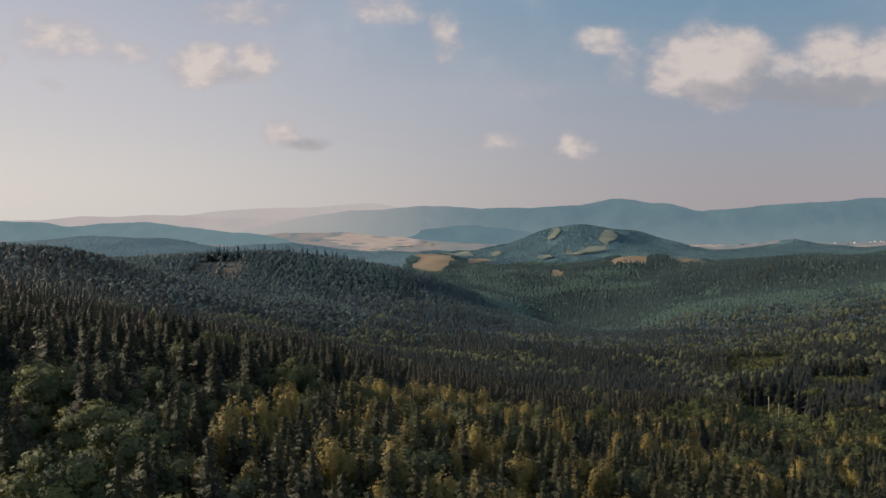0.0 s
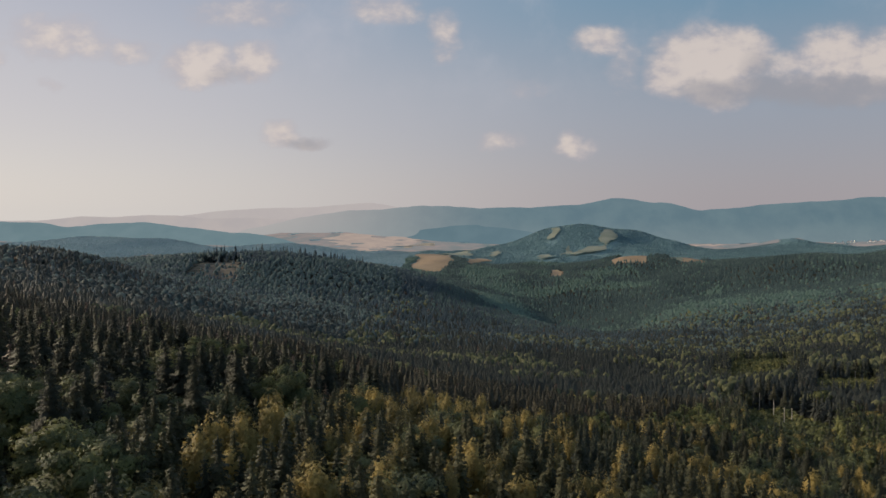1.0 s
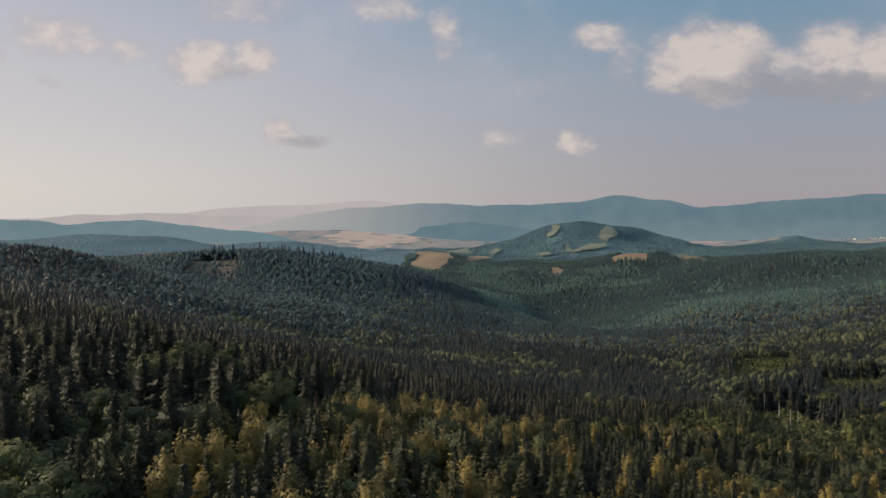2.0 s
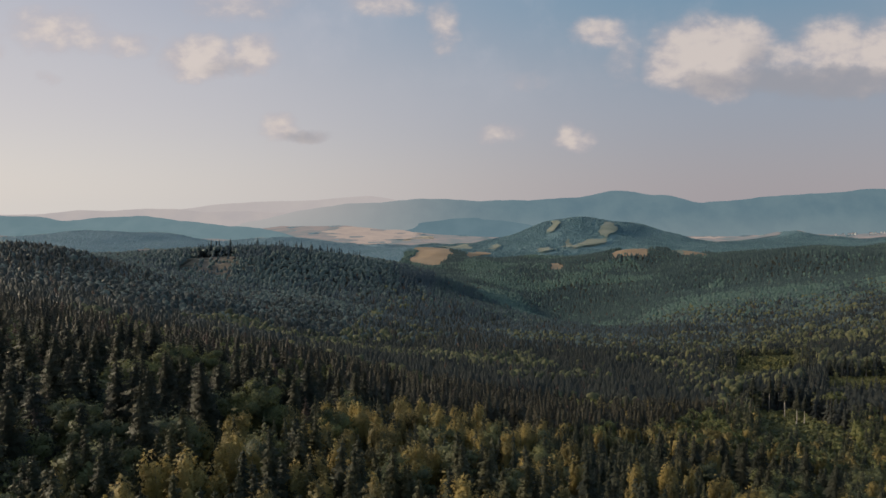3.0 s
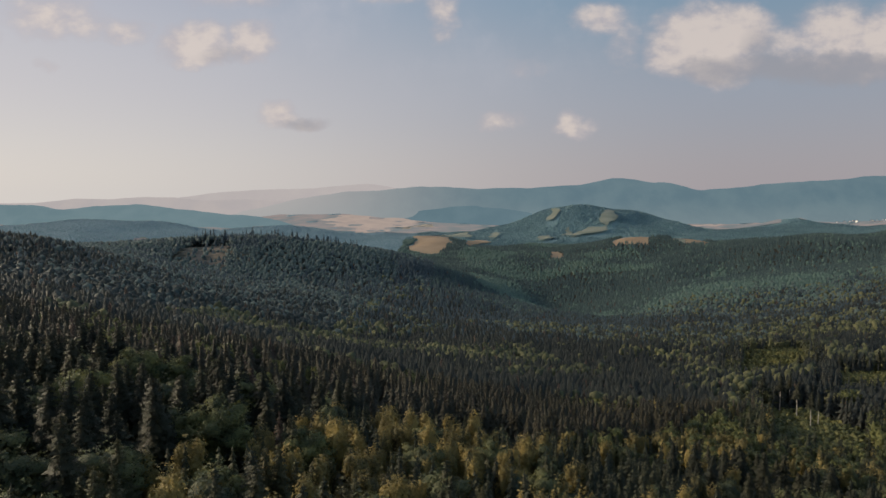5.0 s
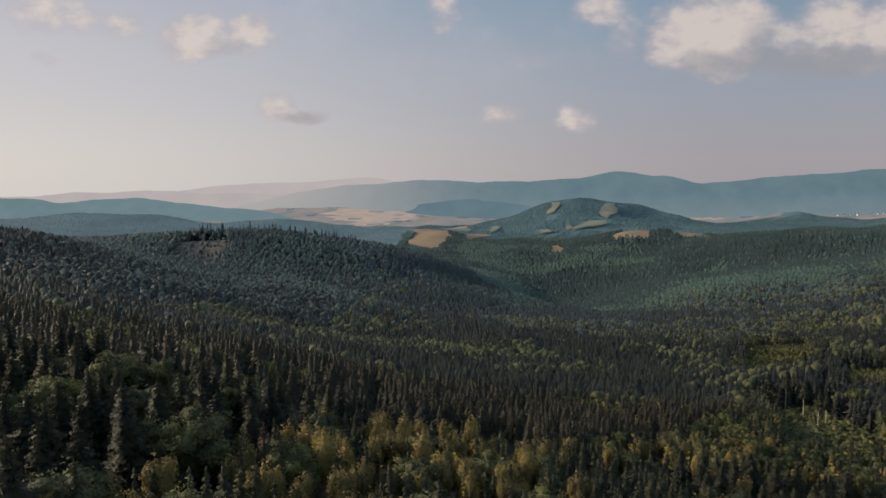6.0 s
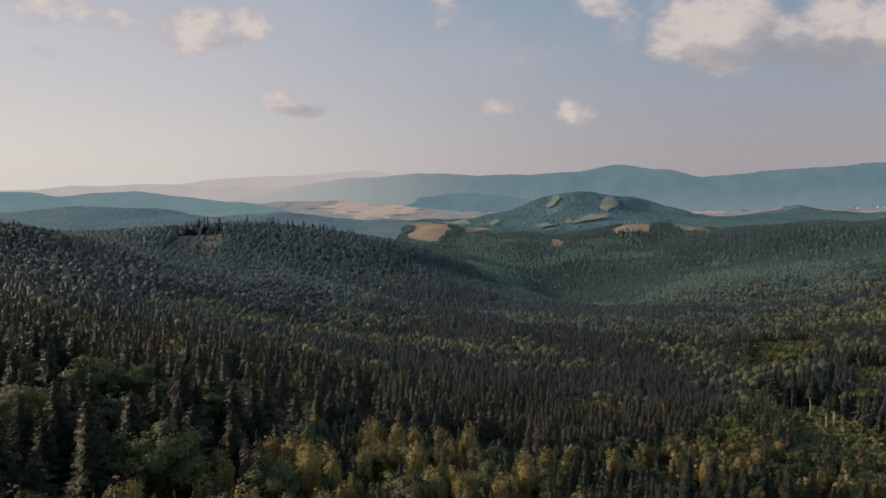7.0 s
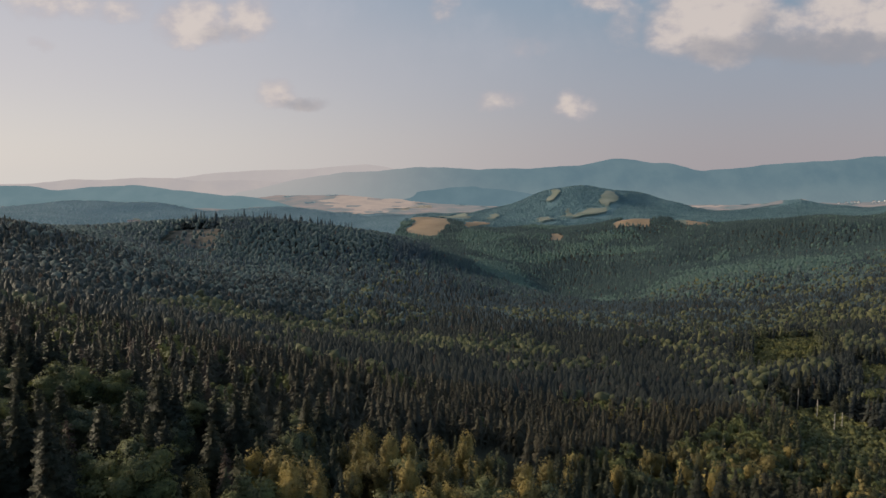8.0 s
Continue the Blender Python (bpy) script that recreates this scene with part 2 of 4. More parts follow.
BARK = plain("bark", (0.045, 0.036, 0.028), (0.110, 0.090, 0.070), 1.5)
GREY_BARK = plain("grey_bark", (0.12, 0.11, 0.09), (0.26, 0.24, 0.21), 1.2)
PALE_BARK = plain("pale_bark", (0.30, 0.27, 0.23), (0.52, 0.48, 0.42), 1.2)
SOIL = plain("forest_floor", (0.045, 0.042, 0.030), (0.095, 0.088, 0.060), 0.05, bump=0.3)
# straw colour muted towards pink-grey to imitate haze over the fields
STUBBLE = plain("stubble", (0.27, 0.185, 0.112), (0.38, 0.268, 0.170), 0.012)
PALE_FIELD = plain("pale_field", (0.30, 0.25, 0.19), (0.42, 0.35, 0.27), 0.008)
MEADOW = plain("meadow", (0.16, 0.18, 0.135), (0.27, 0.275, 0.215), 0.012)
CLEARING = plain("clearing_grass", (0.11, 0.13, 0.045), (0.23, 0.23, 0.075), 0.12)
CUTTING = plain("cut_ground", (0.09, 0.085, 0.06), (0.26, 0.20, 0.15), 0.10)
WALL_WHITE = plain("plaster_white", (0.70, 0.68, 0.64), (0.82, 0.80, 0.77), 0.4)
# tile red is greyed in the colour itself, as haze would do
ROOF = plain("hazed_roof_tiles", (0.30, 0.24, 0.22), (0.42, 0.34, 0.30), 0.6)

# far fields glow: the haze over them is put into colour and emission
HAZE_FIELD = haze_glow("hazy_field", lin(170, 156, 149)[:3], lin(186, 168, 157)[:3], 0.01, 0.85)

# ---- shape of the land ----
LAND = np.array([
    [45, 74, 97, 116, 121, 100, 52, -15, -93, -175],
    [40, 42, 54, 77, 81, 55, 1, -65, -125, -182],
    [43, 15, 25, 41, 28, 1, -52, -113, -153, -186],
    [62, 35, 35, -11, -51, -81, -99, -144, -168, -188],
    [54, 30, 0, -64, -92, -132, -108, -141, -170, -189],
    [30, -12, -31, -38, -53, -60, -57, -107, -152, -185],
    [31, 7, -10, -8, -4, 3, -13, -61, -117, -169],
    [37, 34, 29, 34, 46, 49, 27, -18, -79, -147],
], float)
KNOLLS = [(-260, 960, 190, 110, 50), (-60, 1040, 130, 120, 35), (220, 1040, 110, 230, -46), (800, 1420, 260, 180, 37), (470, 1690, 220, 140, 20), (-560, 780, 160, 160, 6), (20, 860, 90, 110, 8), (225, 375, 60, 50, 9)]
RISES = [(-85, 200, 30, 35, 2), (-55, 255, 35, 30, 4), (115, 285, 35, 30, 5), (170, 300, 30, 35, 4), (-330, 560, 80, 80, 17), (-350, 680, 90, 80, 8),
         (-200, 480, 45, 50, 5), (-90, 430, 60, 50, -4), (-40, 480, 50, 50, -5), (150, 505, 50, 45, 5), (245, 500, 50, 45, 6), (-120, 640, 60, 60, 5)]
GULLIES = [(0, 700, 60, 70, -6), (60, 760, 60, 80, -9), (110, 830, 60, 80, -4), (200, 890, 60, 70, 8), (140, 960, 50, 80, 4), (30, 940, 70, 70, -5),
           (-30, 890, 60, 60, -4), (370, 780, 70, 80, -8), (480, 800, 90, 70, -3), (-320, 890, 50, 60, -4), (280, 1350, 130, 130, -10), (500, 1190, 130, 100, -6),
           (655, 1705, 75, 60, 15), (590, 900, 80, 80, -4), (-95, 2200, 90, 200, -5)]
CANOPY = 17.0
HILLS = [(-800, 4600, 750, 800, 88), (690, 2950, 300, 330, 118), (420, 2900, 240, 300, 45), (1000, 3000, 200, 260, 32), (-1085, 2250, 260, 230, 58), (-1420, 2250, 200, 200, 18),
         (-560, 2500, 240, 200, 50), (-800, 2500, 160, 200, 10), (1790, 3300, 150, 200, 48), (-30, 2180, 160, 260, 32), (520, 1745, 170, 120, 22), (430, 2270, 140, 120, 18), (-750, 1300, 300, 250, -25), (-530, 960, 90, 160, -10)]


def spline(u, n):
    u = np.clip(u, 0, 1) * (n - 3)
    i = np.minimum(u.astype(int), n - 4)
    f = u - i
    return i, ((1 - f) ** 3 / 6, (3 * f ** 3 - 6 * f * f + 4) / 6, (-3 * f ** 3 + 3 * f * f + 3 * f + 1) / 6, f ** 3 / 6)


def canopy(x, y):
    """Height of the wood's top over the plan: a smooth sheet, knolls and hollows, and the hills across the valley."""
    x, y = np.asarray(x, float), np.asarray(y, float)
    yy = np.maximum(y, -240) + 250
    i, a = spline((x / yy + 1) / 2, LAND.shape[0])
    j, b = spline(np.log(np.maximum(yy / 250, 1e-3)) / 3.05, LAND.shape[1])
    z = sum(a[k] * b[m] * LAND[i + k, j + m] for k in range(4) for m in range(4))
    for cx, cy, sx, sy, h in KNOLLS + RISES + GULLIES:
        z = z + h * np.exp(-((x - cx) / sx) ** 2 - ((y - cy) / sy) ** 2)
    for cx, cy, sx, sy, h in HILLS:
        z = z + h * np.exp(-((x - cx) / sx) ** 2 - ((y - cy) / sy) ** 2)
    far = np.clip((y - 500) / 1500, 0, 1)
    return z + far * (4 * np.sin(x / 61 + y / 97) + 3 * np.sin(x / 37 - y / 53 + 1.3))


def ground(x, y):
    return canopy(x, y) - CANOPY


def put_mesh(name, V, F, material, smooth=False, N=None):
    """A mesh of triangles from arrays. N: the normals of a leafy crown, which shade its sprays as one rounded mass."""
    me = bpy.data.meshes.new(name)
    V, F = np.asarray(V, np.float32), np.asarray(F, np.int32)
    if N is not None:
        T = V[F]
        turned = (np.cross(T[:, 1] - T[:, 0], T[:, 2] - T[:, 0]) * N[F].sum(1)).sum(1) < 0
        F[turned] = F[turned][:, ::-1]
        smooth = True
    me.vertices.add(len(V))
    me.vertices.foreach_set("co", V.ravel())
    me.loops.add(F.size)
    me.loops.foreach_set("vertex_index", F.ravel())
    me.polygons.add(len(F))
    me.polygons.foreach_set("loop_start", np.arange(0, F.size, 3, dtype=np.int32))
    me.polygons.foreach_set("use_smooth", np.full(len(F), smooth))
    me.materials.append(material)
    me.update(calc_edges=True)
    me.validate()
    if N is not None:
        me.normals_split_custom_set_from_vertices(N.tolist())
    return me


def unit(a):
    return a / np.maximum(np.linalg.norm(a, axis=-1, keepdims=True), 1e-6)


def sheet(X, Y, Z):
    """Triangles over a grid of points."""
    r, c = X.shape
    V = np.stack([X, Y, Z], -1).reshape(-1, 3)
    k = (np.arange(r - 1)[:, None] * c + np.arange(c - 1)).ravel()
    return V, np.concatenate([np.stack([k, k + 1, k + c + 1], 1), np.stack([k, k + c + 1, k + c], 1)])


ys = np.concatenate([np.linspace(-900, 0, 20)[:-1], 250 * np.exp(np.linspace(0, 3.06, 210)) - 250])
ps = np.linspace(-1.25, 1.25, 190)
GX = ps[None, :] * (np.maximum(ys, 0)[:, None] * 1.0 + 700)
GY = np.repeat(ys[:, None], len(ps), 1)
LV, LF = sheet(GX, GY, ground(GX, GY))
land_mesh = put_mesh("ground", LV, LF, SOIL, True)
# distant ground takes the same haze-tinted colours as the trees on it
land_mesh.materials.append(HAZED_WOOD)
land_mesh.materials.append(HAZED_LEFT_WOOD)
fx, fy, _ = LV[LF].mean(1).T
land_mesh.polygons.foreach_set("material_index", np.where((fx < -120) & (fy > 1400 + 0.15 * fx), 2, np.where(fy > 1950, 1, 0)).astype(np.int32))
tagged(new("ground", land_mesh),
       "dark wooded forest floor over rolling hills and valleys", "ground", kind="structure")


# ---- fields, meadows and clearings: polygons on the plan ----
def inside(x, y, poly):
    x, y = np.asarray(x, float), np.asarray(y, float)
    hit = np.zeros(x.shape, bool)
    for (x0, y0), (x1, y1) in zip(poly, poly[1:] + poly[:1]):
        cross = (y0 > y) != (y1 > y)
        hit ^= cross & (x < (x1 - x0) * (y - y0) / ((y1 - y0) or 1e-9) + x0)
    return hit


FIELDS = [
    ('field', 'golden stubble field between woods in the valley', 'stubble', [(-99, 1780), (-25, 1730), (22, 1900), (29, 2350), (-24, 2240), (-78, 2200)], 9, 3.5),
    ('field', 'small golden stubble field beside a wood', 'stubble', [(78, 2020), (123, 2304), (152, 2163), (120, 2049), (84, 1983)], 9, 3.5),
    ('field', 'golden stubble field on the wooded slope', 'stubble', [(446, 1670), (527, 1630), (591, 1770), (552, 1830), (485, 1780)], 9, 3.5),
    ('field', 'small golden stubble field on the wooded slope', 'stubble', [(612, 1640), (668, 1630), (706, 1740), (650, 1770)], 9, 3.5),
    ('meadow', 'dry meadow between two stubble fields', 'meadow', [(596, 1680), (616, 1650), (652, 1768), (612, 1790)], 9, 3.5),
    ('field', 'small brown stubble field among trees', 'stubble', [(260, 1590), (295, 1570), (313, 1680), (285, 1690)], 9, 3.5),
    ('clearing', 'grassy clearing with young growth in the wood', 'clearing', [(186, 418), (228, 422), (292, 530), (238, 520)], 6, 0.4),
    ('clearing', 'grassy clearing beside tall spruces', 'clearing', [(203, 355), (241, 355), (300, 432), (254, 432)], 6, 0.4),
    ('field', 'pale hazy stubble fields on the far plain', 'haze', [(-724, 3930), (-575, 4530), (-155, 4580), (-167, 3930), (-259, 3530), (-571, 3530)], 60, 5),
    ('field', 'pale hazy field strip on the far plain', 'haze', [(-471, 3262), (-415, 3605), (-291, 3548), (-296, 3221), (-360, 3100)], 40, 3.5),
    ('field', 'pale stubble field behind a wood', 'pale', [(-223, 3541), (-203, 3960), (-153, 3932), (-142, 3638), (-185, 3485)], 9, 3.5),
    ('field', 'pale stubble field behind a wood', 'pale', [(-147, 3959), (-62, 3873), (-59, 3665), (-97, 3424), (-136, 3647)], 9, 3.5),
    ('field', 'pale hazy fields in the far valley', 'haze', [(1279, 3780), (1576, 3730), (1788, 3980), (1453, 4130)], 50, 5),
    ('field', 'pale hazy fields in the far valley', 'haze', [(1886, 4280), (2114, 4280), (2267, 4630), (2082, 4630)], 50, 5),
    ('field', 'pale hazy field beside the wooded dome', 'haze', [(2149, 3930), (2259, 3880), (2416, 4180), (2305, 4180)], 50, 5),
    ('meadow', 'light meadow on the wooded hill', 'meadow', [(659, 2729), (725, 2800), (765, 2783), (718, 2653), (667, 2605), (658, 2673)], 9, 8.0),
    ('meadow', 'light meadow on the wooded hill', 'meadow', [(487, 2452), (588, 2588), (674, 2608), (661, 2562), (573, 2498), (450, 2254)], 9, 8.0),
    ('meadow', 'light meadow on the wooded hill', 'meadow', [(446, 2754), (501, 2897), (526, 2870), (480, 2727)], 9, 8.0),
    ('field', 'small light meadow below the hill', 'meadow', [(485, 2556), (518, 2609), (494, 2477), (467, 2449)], 9, 8.0),
    ('field', 'pale lane-side field below the hill', 'meadow', [(358, 2404), (425, 2490), (397, 2266), (342, 2171)], 9, 8.0),
    ('meadow', 'green meadow between woods in the valley', 'meadow', [(199, 2688), (228, 2677), (227, 2564), (199, 2550)], 9, 8.0),
    ('meadow', 'green meadow between woods in the valley', 'meadow', [(-17, 2630), (111, 2630), (123, 2930), (6, 2930)], 9, 8.0),
    # patch added so that trees don't hide the barn from the camera
    ('meadow', 'grass patch added to keep trees off the view of the farm building', 'meadow', [(-872, 1850), (-842, 1850), (-880, 1925), (-912, 1925)], 9, 8.0),
    ('clearing', 'small sunny clearing before bare-trunked spruces', 'clearing', [(122, 252), (160, 252), (186, 300), (188, 351), (164, 351), (146, 300)], 6, 0.4),
    ('clear_cut', 'bare brown clear-cut among ridge spruces', 'cut', [(-335, 815), (-270, 812), (-298, 950), (-372, 952)], 12, 0.5),
]


def sway(x, y):
    """Uneven edges for the fields."""
    a = np.clip(y / 2000, 0.1, 1)
    return x + a * (9 * np.sin(y / 41 + x / 90) + 5 * np.sin(y / 17 + 2)), y + a * (16 * np.sin(x / 33 + 1) + 8 * np.sin(x / 14 + y / 60))


def lay_field(name, label, material, poly, step, lift):
    """A patch of ground cover that follows the land above the soil; far meadows are lifted higher to show over trees
    from the camera.
    """
    P = np.array(poly, float)
    lo, hi = P.min(0) - 25, P.max(0) + 25
    nx, ny = max(3, int((hi[0] - lo[0]) / step)), max(3, int((hi[1] - lo[1]) / step))
    X, Y = np.meshgrid(np.linspace(lo[0], hi[0], nx), np.linspace(lo[1], hi[1], ny))
    V, F = sheet(X, Y, ground(X, Y) + lift)
    mid = V[F].mean(1)
    F = F[inside(*sway(mid[:, 0], mid[:, 1]), poly)]
    used, F = np.unique(F, return_inverse=True)
    tagged(new(name, put_mesh(name, V[used], F.reshape(-1, 3), material, True)), label, "field", kind="structure")


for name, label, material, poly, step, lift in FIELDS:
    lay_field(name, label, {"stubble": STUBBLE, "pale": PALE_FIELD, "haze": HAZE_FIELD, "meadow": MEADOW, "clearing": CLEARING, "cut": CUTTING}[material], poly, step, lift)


# ---- mountains beyond the valley ----
def ridge(name, label, material, distance, depth, skyline, foot, rough, seed):
    """A mountain ridge: crest through a few heights, with spurs and gullies down to its foot."""
    rng = np.random.default_rng(seed)
    us, hs = np.array(skyline, float).T
    u = np.linspace(us[0], us[-1], 260)
    h = np.interp(u, us, hs)
    k = np.hanning(11)
    h = np.convolve(np.pad(h, 5, mode="edge"), k / k.sum(), mode="valid")
    for w in (0.013, 0.0061, 0.0031):
        h = h + rough * w / 0.013 * np.sin(u / w + rng.uniform(0, 6.28))
    ends = np.clip(np.minimum(u - u[0], u[-1] - u) / 0.06, 0, 1)
    h = foot + (h - foot) * ends ** 0.5
    s = np.linspace(-1, 1, 25)
    U, S = np.meshgrid(u, s)
    spur = np.sin(U / 0.021 + 1.7 * S) * 0.16 + np.sin(U / 0.0085 - 2.1 * S) * 0.07
    fall = np.clip(1 - np.abs(S), 0, 1) ** 0.8
    fall = fall + spur * np.abs(S) * (1 - np.abs(S)) * 2
    Y = distance + S * depth
    X = U * distance
    V, F = sheet(X, Y, foot + (h[None, :] - foot) * fall)
    tagged(new(name, put_mesh(name, V, F, material, True)), label, "mountain", kind="structure")


# each range is coloured and lit from within as its haze would look
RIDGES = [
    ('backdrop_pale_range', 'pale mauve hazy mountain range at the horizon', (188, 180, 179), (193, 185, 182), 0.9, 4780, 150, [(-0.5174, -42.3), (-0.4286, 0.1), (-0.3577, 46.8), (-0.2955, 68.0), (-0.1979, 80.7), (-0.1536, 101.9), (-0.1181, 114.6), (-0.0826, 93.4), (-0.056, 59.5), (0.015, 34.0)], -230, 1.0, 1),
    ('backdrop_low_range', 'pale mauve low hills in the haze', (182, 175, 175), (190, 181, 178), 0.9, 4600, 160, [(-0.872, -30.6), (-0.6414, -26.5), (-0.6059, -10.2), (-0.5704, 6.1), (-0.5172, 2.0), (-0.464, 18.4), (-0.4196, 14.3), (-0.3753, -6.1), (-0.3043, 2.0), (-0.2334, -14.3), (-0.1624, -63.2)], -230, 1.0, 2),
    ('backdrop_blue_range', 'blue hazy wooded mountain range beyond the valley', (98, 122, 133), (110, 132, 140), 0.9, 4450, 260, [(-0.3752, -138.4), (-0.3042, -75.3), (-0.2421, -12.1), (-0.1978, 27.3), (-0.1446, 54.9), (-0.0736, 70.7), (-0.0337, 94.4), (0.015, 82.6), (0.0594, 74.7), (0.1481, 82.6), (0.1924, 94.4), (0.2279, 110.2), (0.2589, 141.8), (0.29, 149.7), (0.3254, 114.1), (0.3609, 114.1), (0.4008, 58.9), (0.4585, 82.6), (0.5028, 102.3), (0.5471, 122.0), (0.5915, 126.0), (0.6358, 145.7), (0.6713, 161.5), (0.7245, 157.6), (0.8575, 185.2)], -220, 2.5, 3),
    ('backdrop_foothill', 'wooded foothill before the far range, hazed blue-grey', (98, 122, 132), (106, 129, 138), 0.9, 4300, 150, [(-0.20, -175), (-0.10, -120), (-0.04, -78), (0.01, -48), (0.05, -40), (0.10, -62), (0.16, -105), (0.22, -140), (0.30, -175)], -200, 2.0, 5),
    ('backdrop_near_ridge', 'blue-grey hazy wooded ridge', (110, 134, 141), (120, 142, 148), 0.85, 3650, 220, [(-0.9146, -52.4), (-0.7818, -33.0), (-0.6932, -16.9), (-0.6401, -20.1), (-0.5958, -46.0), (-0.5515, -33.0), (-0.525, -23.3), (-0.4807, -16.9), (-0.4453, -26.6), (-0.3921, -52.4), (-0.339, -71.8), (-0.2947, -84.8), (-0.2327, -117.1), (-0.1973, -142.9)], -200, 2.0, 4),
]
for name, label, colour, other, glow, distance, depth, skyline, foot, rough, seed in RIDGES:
    ridge(name, label, haze_glow(name + "_haze", lin(*colour)[:3], lin(*other)[:3], 0.006, glow, lin(184, 179, 177)[:3] if "blue" in name else None), distance, depth, skyline, foot, rough, seed)


# ---- tree shapes ----
def fuse(parts):
    V, F, N, k = [], [], [], 0
    for v, f, *n in parts:
        V.append(v)
        F.append(np.asarray(f) + k)
        N += n
        k += len(v)
    return (np.concatenate(V), np.concatenate(F), np.concatenate(N)) if N else (np.concatenate(V), np.concatenate(F))


def tube(points, radii, sides=6):
    """A tapering stem through points."""
    a = np.arange(sides) * 2 * np.pi / sides
    V = np.concatenate([np.array(p) + r * np.stack([np.cos(a), np.sin(a), 0 * a], 1) for p, r in zip(points, radii)])
    F = []
    for k in range(len(points) - 1):
        for i in range(sides):
            j = (i + 1) % sides
            p, q = k * sides, (k + 1) * sides
            F += [(p + i, p + j, q + j), (p + i, q + j, q + i)]
    return V, np.array(F)


def boughs(rng, H, R, whorls, tips, base=0.10, point=0.45, rise=0.85):
    """A spruce: drooping skirts of boughs, whorl over whorl, each a star of long and short branches."""
    V, F, N = [], [], []
    step = H * (0.97 - base) / whorls
    for k in range(whorls):
        t = base + (0.97 - base) * (k + rng.uniform(-0.2, 0.2)) / whorls
        reach = R * min(1.0, (1 - t) / point) ** 0.95 * rng.uniform(0.82, 1.14) + 0.08
        h = H * t
        m = max(3, int(round(tips * (0.50 + 0.50 * min(1.0, (1 - t) / point)))))
        turn = rng.uniform(0, 6.28)
        top = len(V)
        V.append((rng.normal() * 0.05, rng.normal() * 0.05, h + min(1.2 * step, 0.9 * reach + 0.4 * step)))
        N.append((0, 0, 1))
        for i in range(2 * m):
            a = turn + (i + rng.uniform(-0.35, 0.35)) * 3.1416 / m
            out = i % 2 == 0
            r = reach * (rng.uniform(0.58, 1.28) if out else rng.uniform(0.30, 0.62))
            V.append((r * math.cos(a), r * math.sin(a), h - (min(0.32 * reach, 0.8 * step) * rng.uniform(0.5, 1.2) if out else -0.10 * reach)))
            q = rng.normal(size=3) * 0.34
            N.append((math.cos(a) + q[0], math.sin(a) + q[1], rise * (1.0 if out else 0.45) + q[2]))
            F.append((top, top + 1 + i, top + 1 + (i + 1) % (2 * m)))
    return np.array(V, float), np.array(F), unit(np.array(N, float))


def spire(rng, H, R, base, tiers, sides=6):
    """A spruce farther off: a few ragged skirts, one over the other, that narrow to a tip."""
    V, F, N = [], [], []
    for k in range(tiers):
        low, high = base + (1 - base) * k / tiers, min(1.0, base + (1 - base) * (k + 1.55) / tiers)
        r = R * (1 - (low - base) / (1 - base)) ** 0.85
        turn, top = rng.uniform(0, 6.28), len(V)
        V.append((rng.normal() * 0.10, rng.normal() * 0.10, H * high))
        N.append((0, 0, 1))
        for i in range(sides):
            a = turn + (i + rng.uniform(-0.3, 0.3)) * 6.283 / sides
            g = r * rng.uniform(0.72, 1.22)
            V.append((g * math.cos(a), g * math.sin(a), H * low - rng.uniform(0.0, 0.35) * r))
            # normals tipped up to even out the shading, in place of haze
            N.append((math.cos(a) + rng.normal() * 0.2, math.sin(a) + rng.normal() * 0.2, 2.1))
            F.append((top, top + 1 + i, top + 1 + (i + 1) % sides))
    return np.array(V, float), np.array(F), unit(np.array(N, float))


def ico():
    g = (1 + 5 ** 0.5) / 2
    V = np.array([(-1, g, 0), (1, g, 0), (-1, -g, 0), (1, -g, 0), (0, -1, g), (0, 1, g), (0, -1, -g), (0, 1, -g), (g, 0, -1), (g, 0, 1), (-g, 0, -1), (-g, 0, 1)], float)
    F = np.array([(0, 11, 5), (0, 5, 1), (0, 1, 7), (0, 7, 10), (0, 10, 11), (1, 5, 9), (5, 11, 4), (11, 10, 2), (10, 7, 6), (7, 1, 8),
                  (3, 9, 4), (3, 4, 2), (3, 2, 6), (3, 6, 8), (3, 8, 9), (4, 9, 5), (2, 4, 11), (6, 2, 10), (8, 6, 7), (9, 8, 1)])
    return V / np.linalg.norm(V[0]), F


ICO_V, ICO_F = ico()


def finer(V, F):
    """Each face of a ball cut in four."""
    P, T, known = [tuple(p) for p in V], [], {}

    def half_way(a, b):
        k = (min(a, b), max(a, b))
        if k not in known:
            known[k] = len(P)
            P.append(tuple(unit((V[a] + V[b])[None])[0]))
        return known[k]

    for a, b, c in F:
        d, e, f = half_way(a, b), half_way(b, c), half_way(c, a)
        T += [(a, d, f), (d, b, e), (f, e, c), (d, e, f)]
    return np.array(P), np.array(T)


FINE_V, FINE_F = finer(ICO_V, ICO_F)


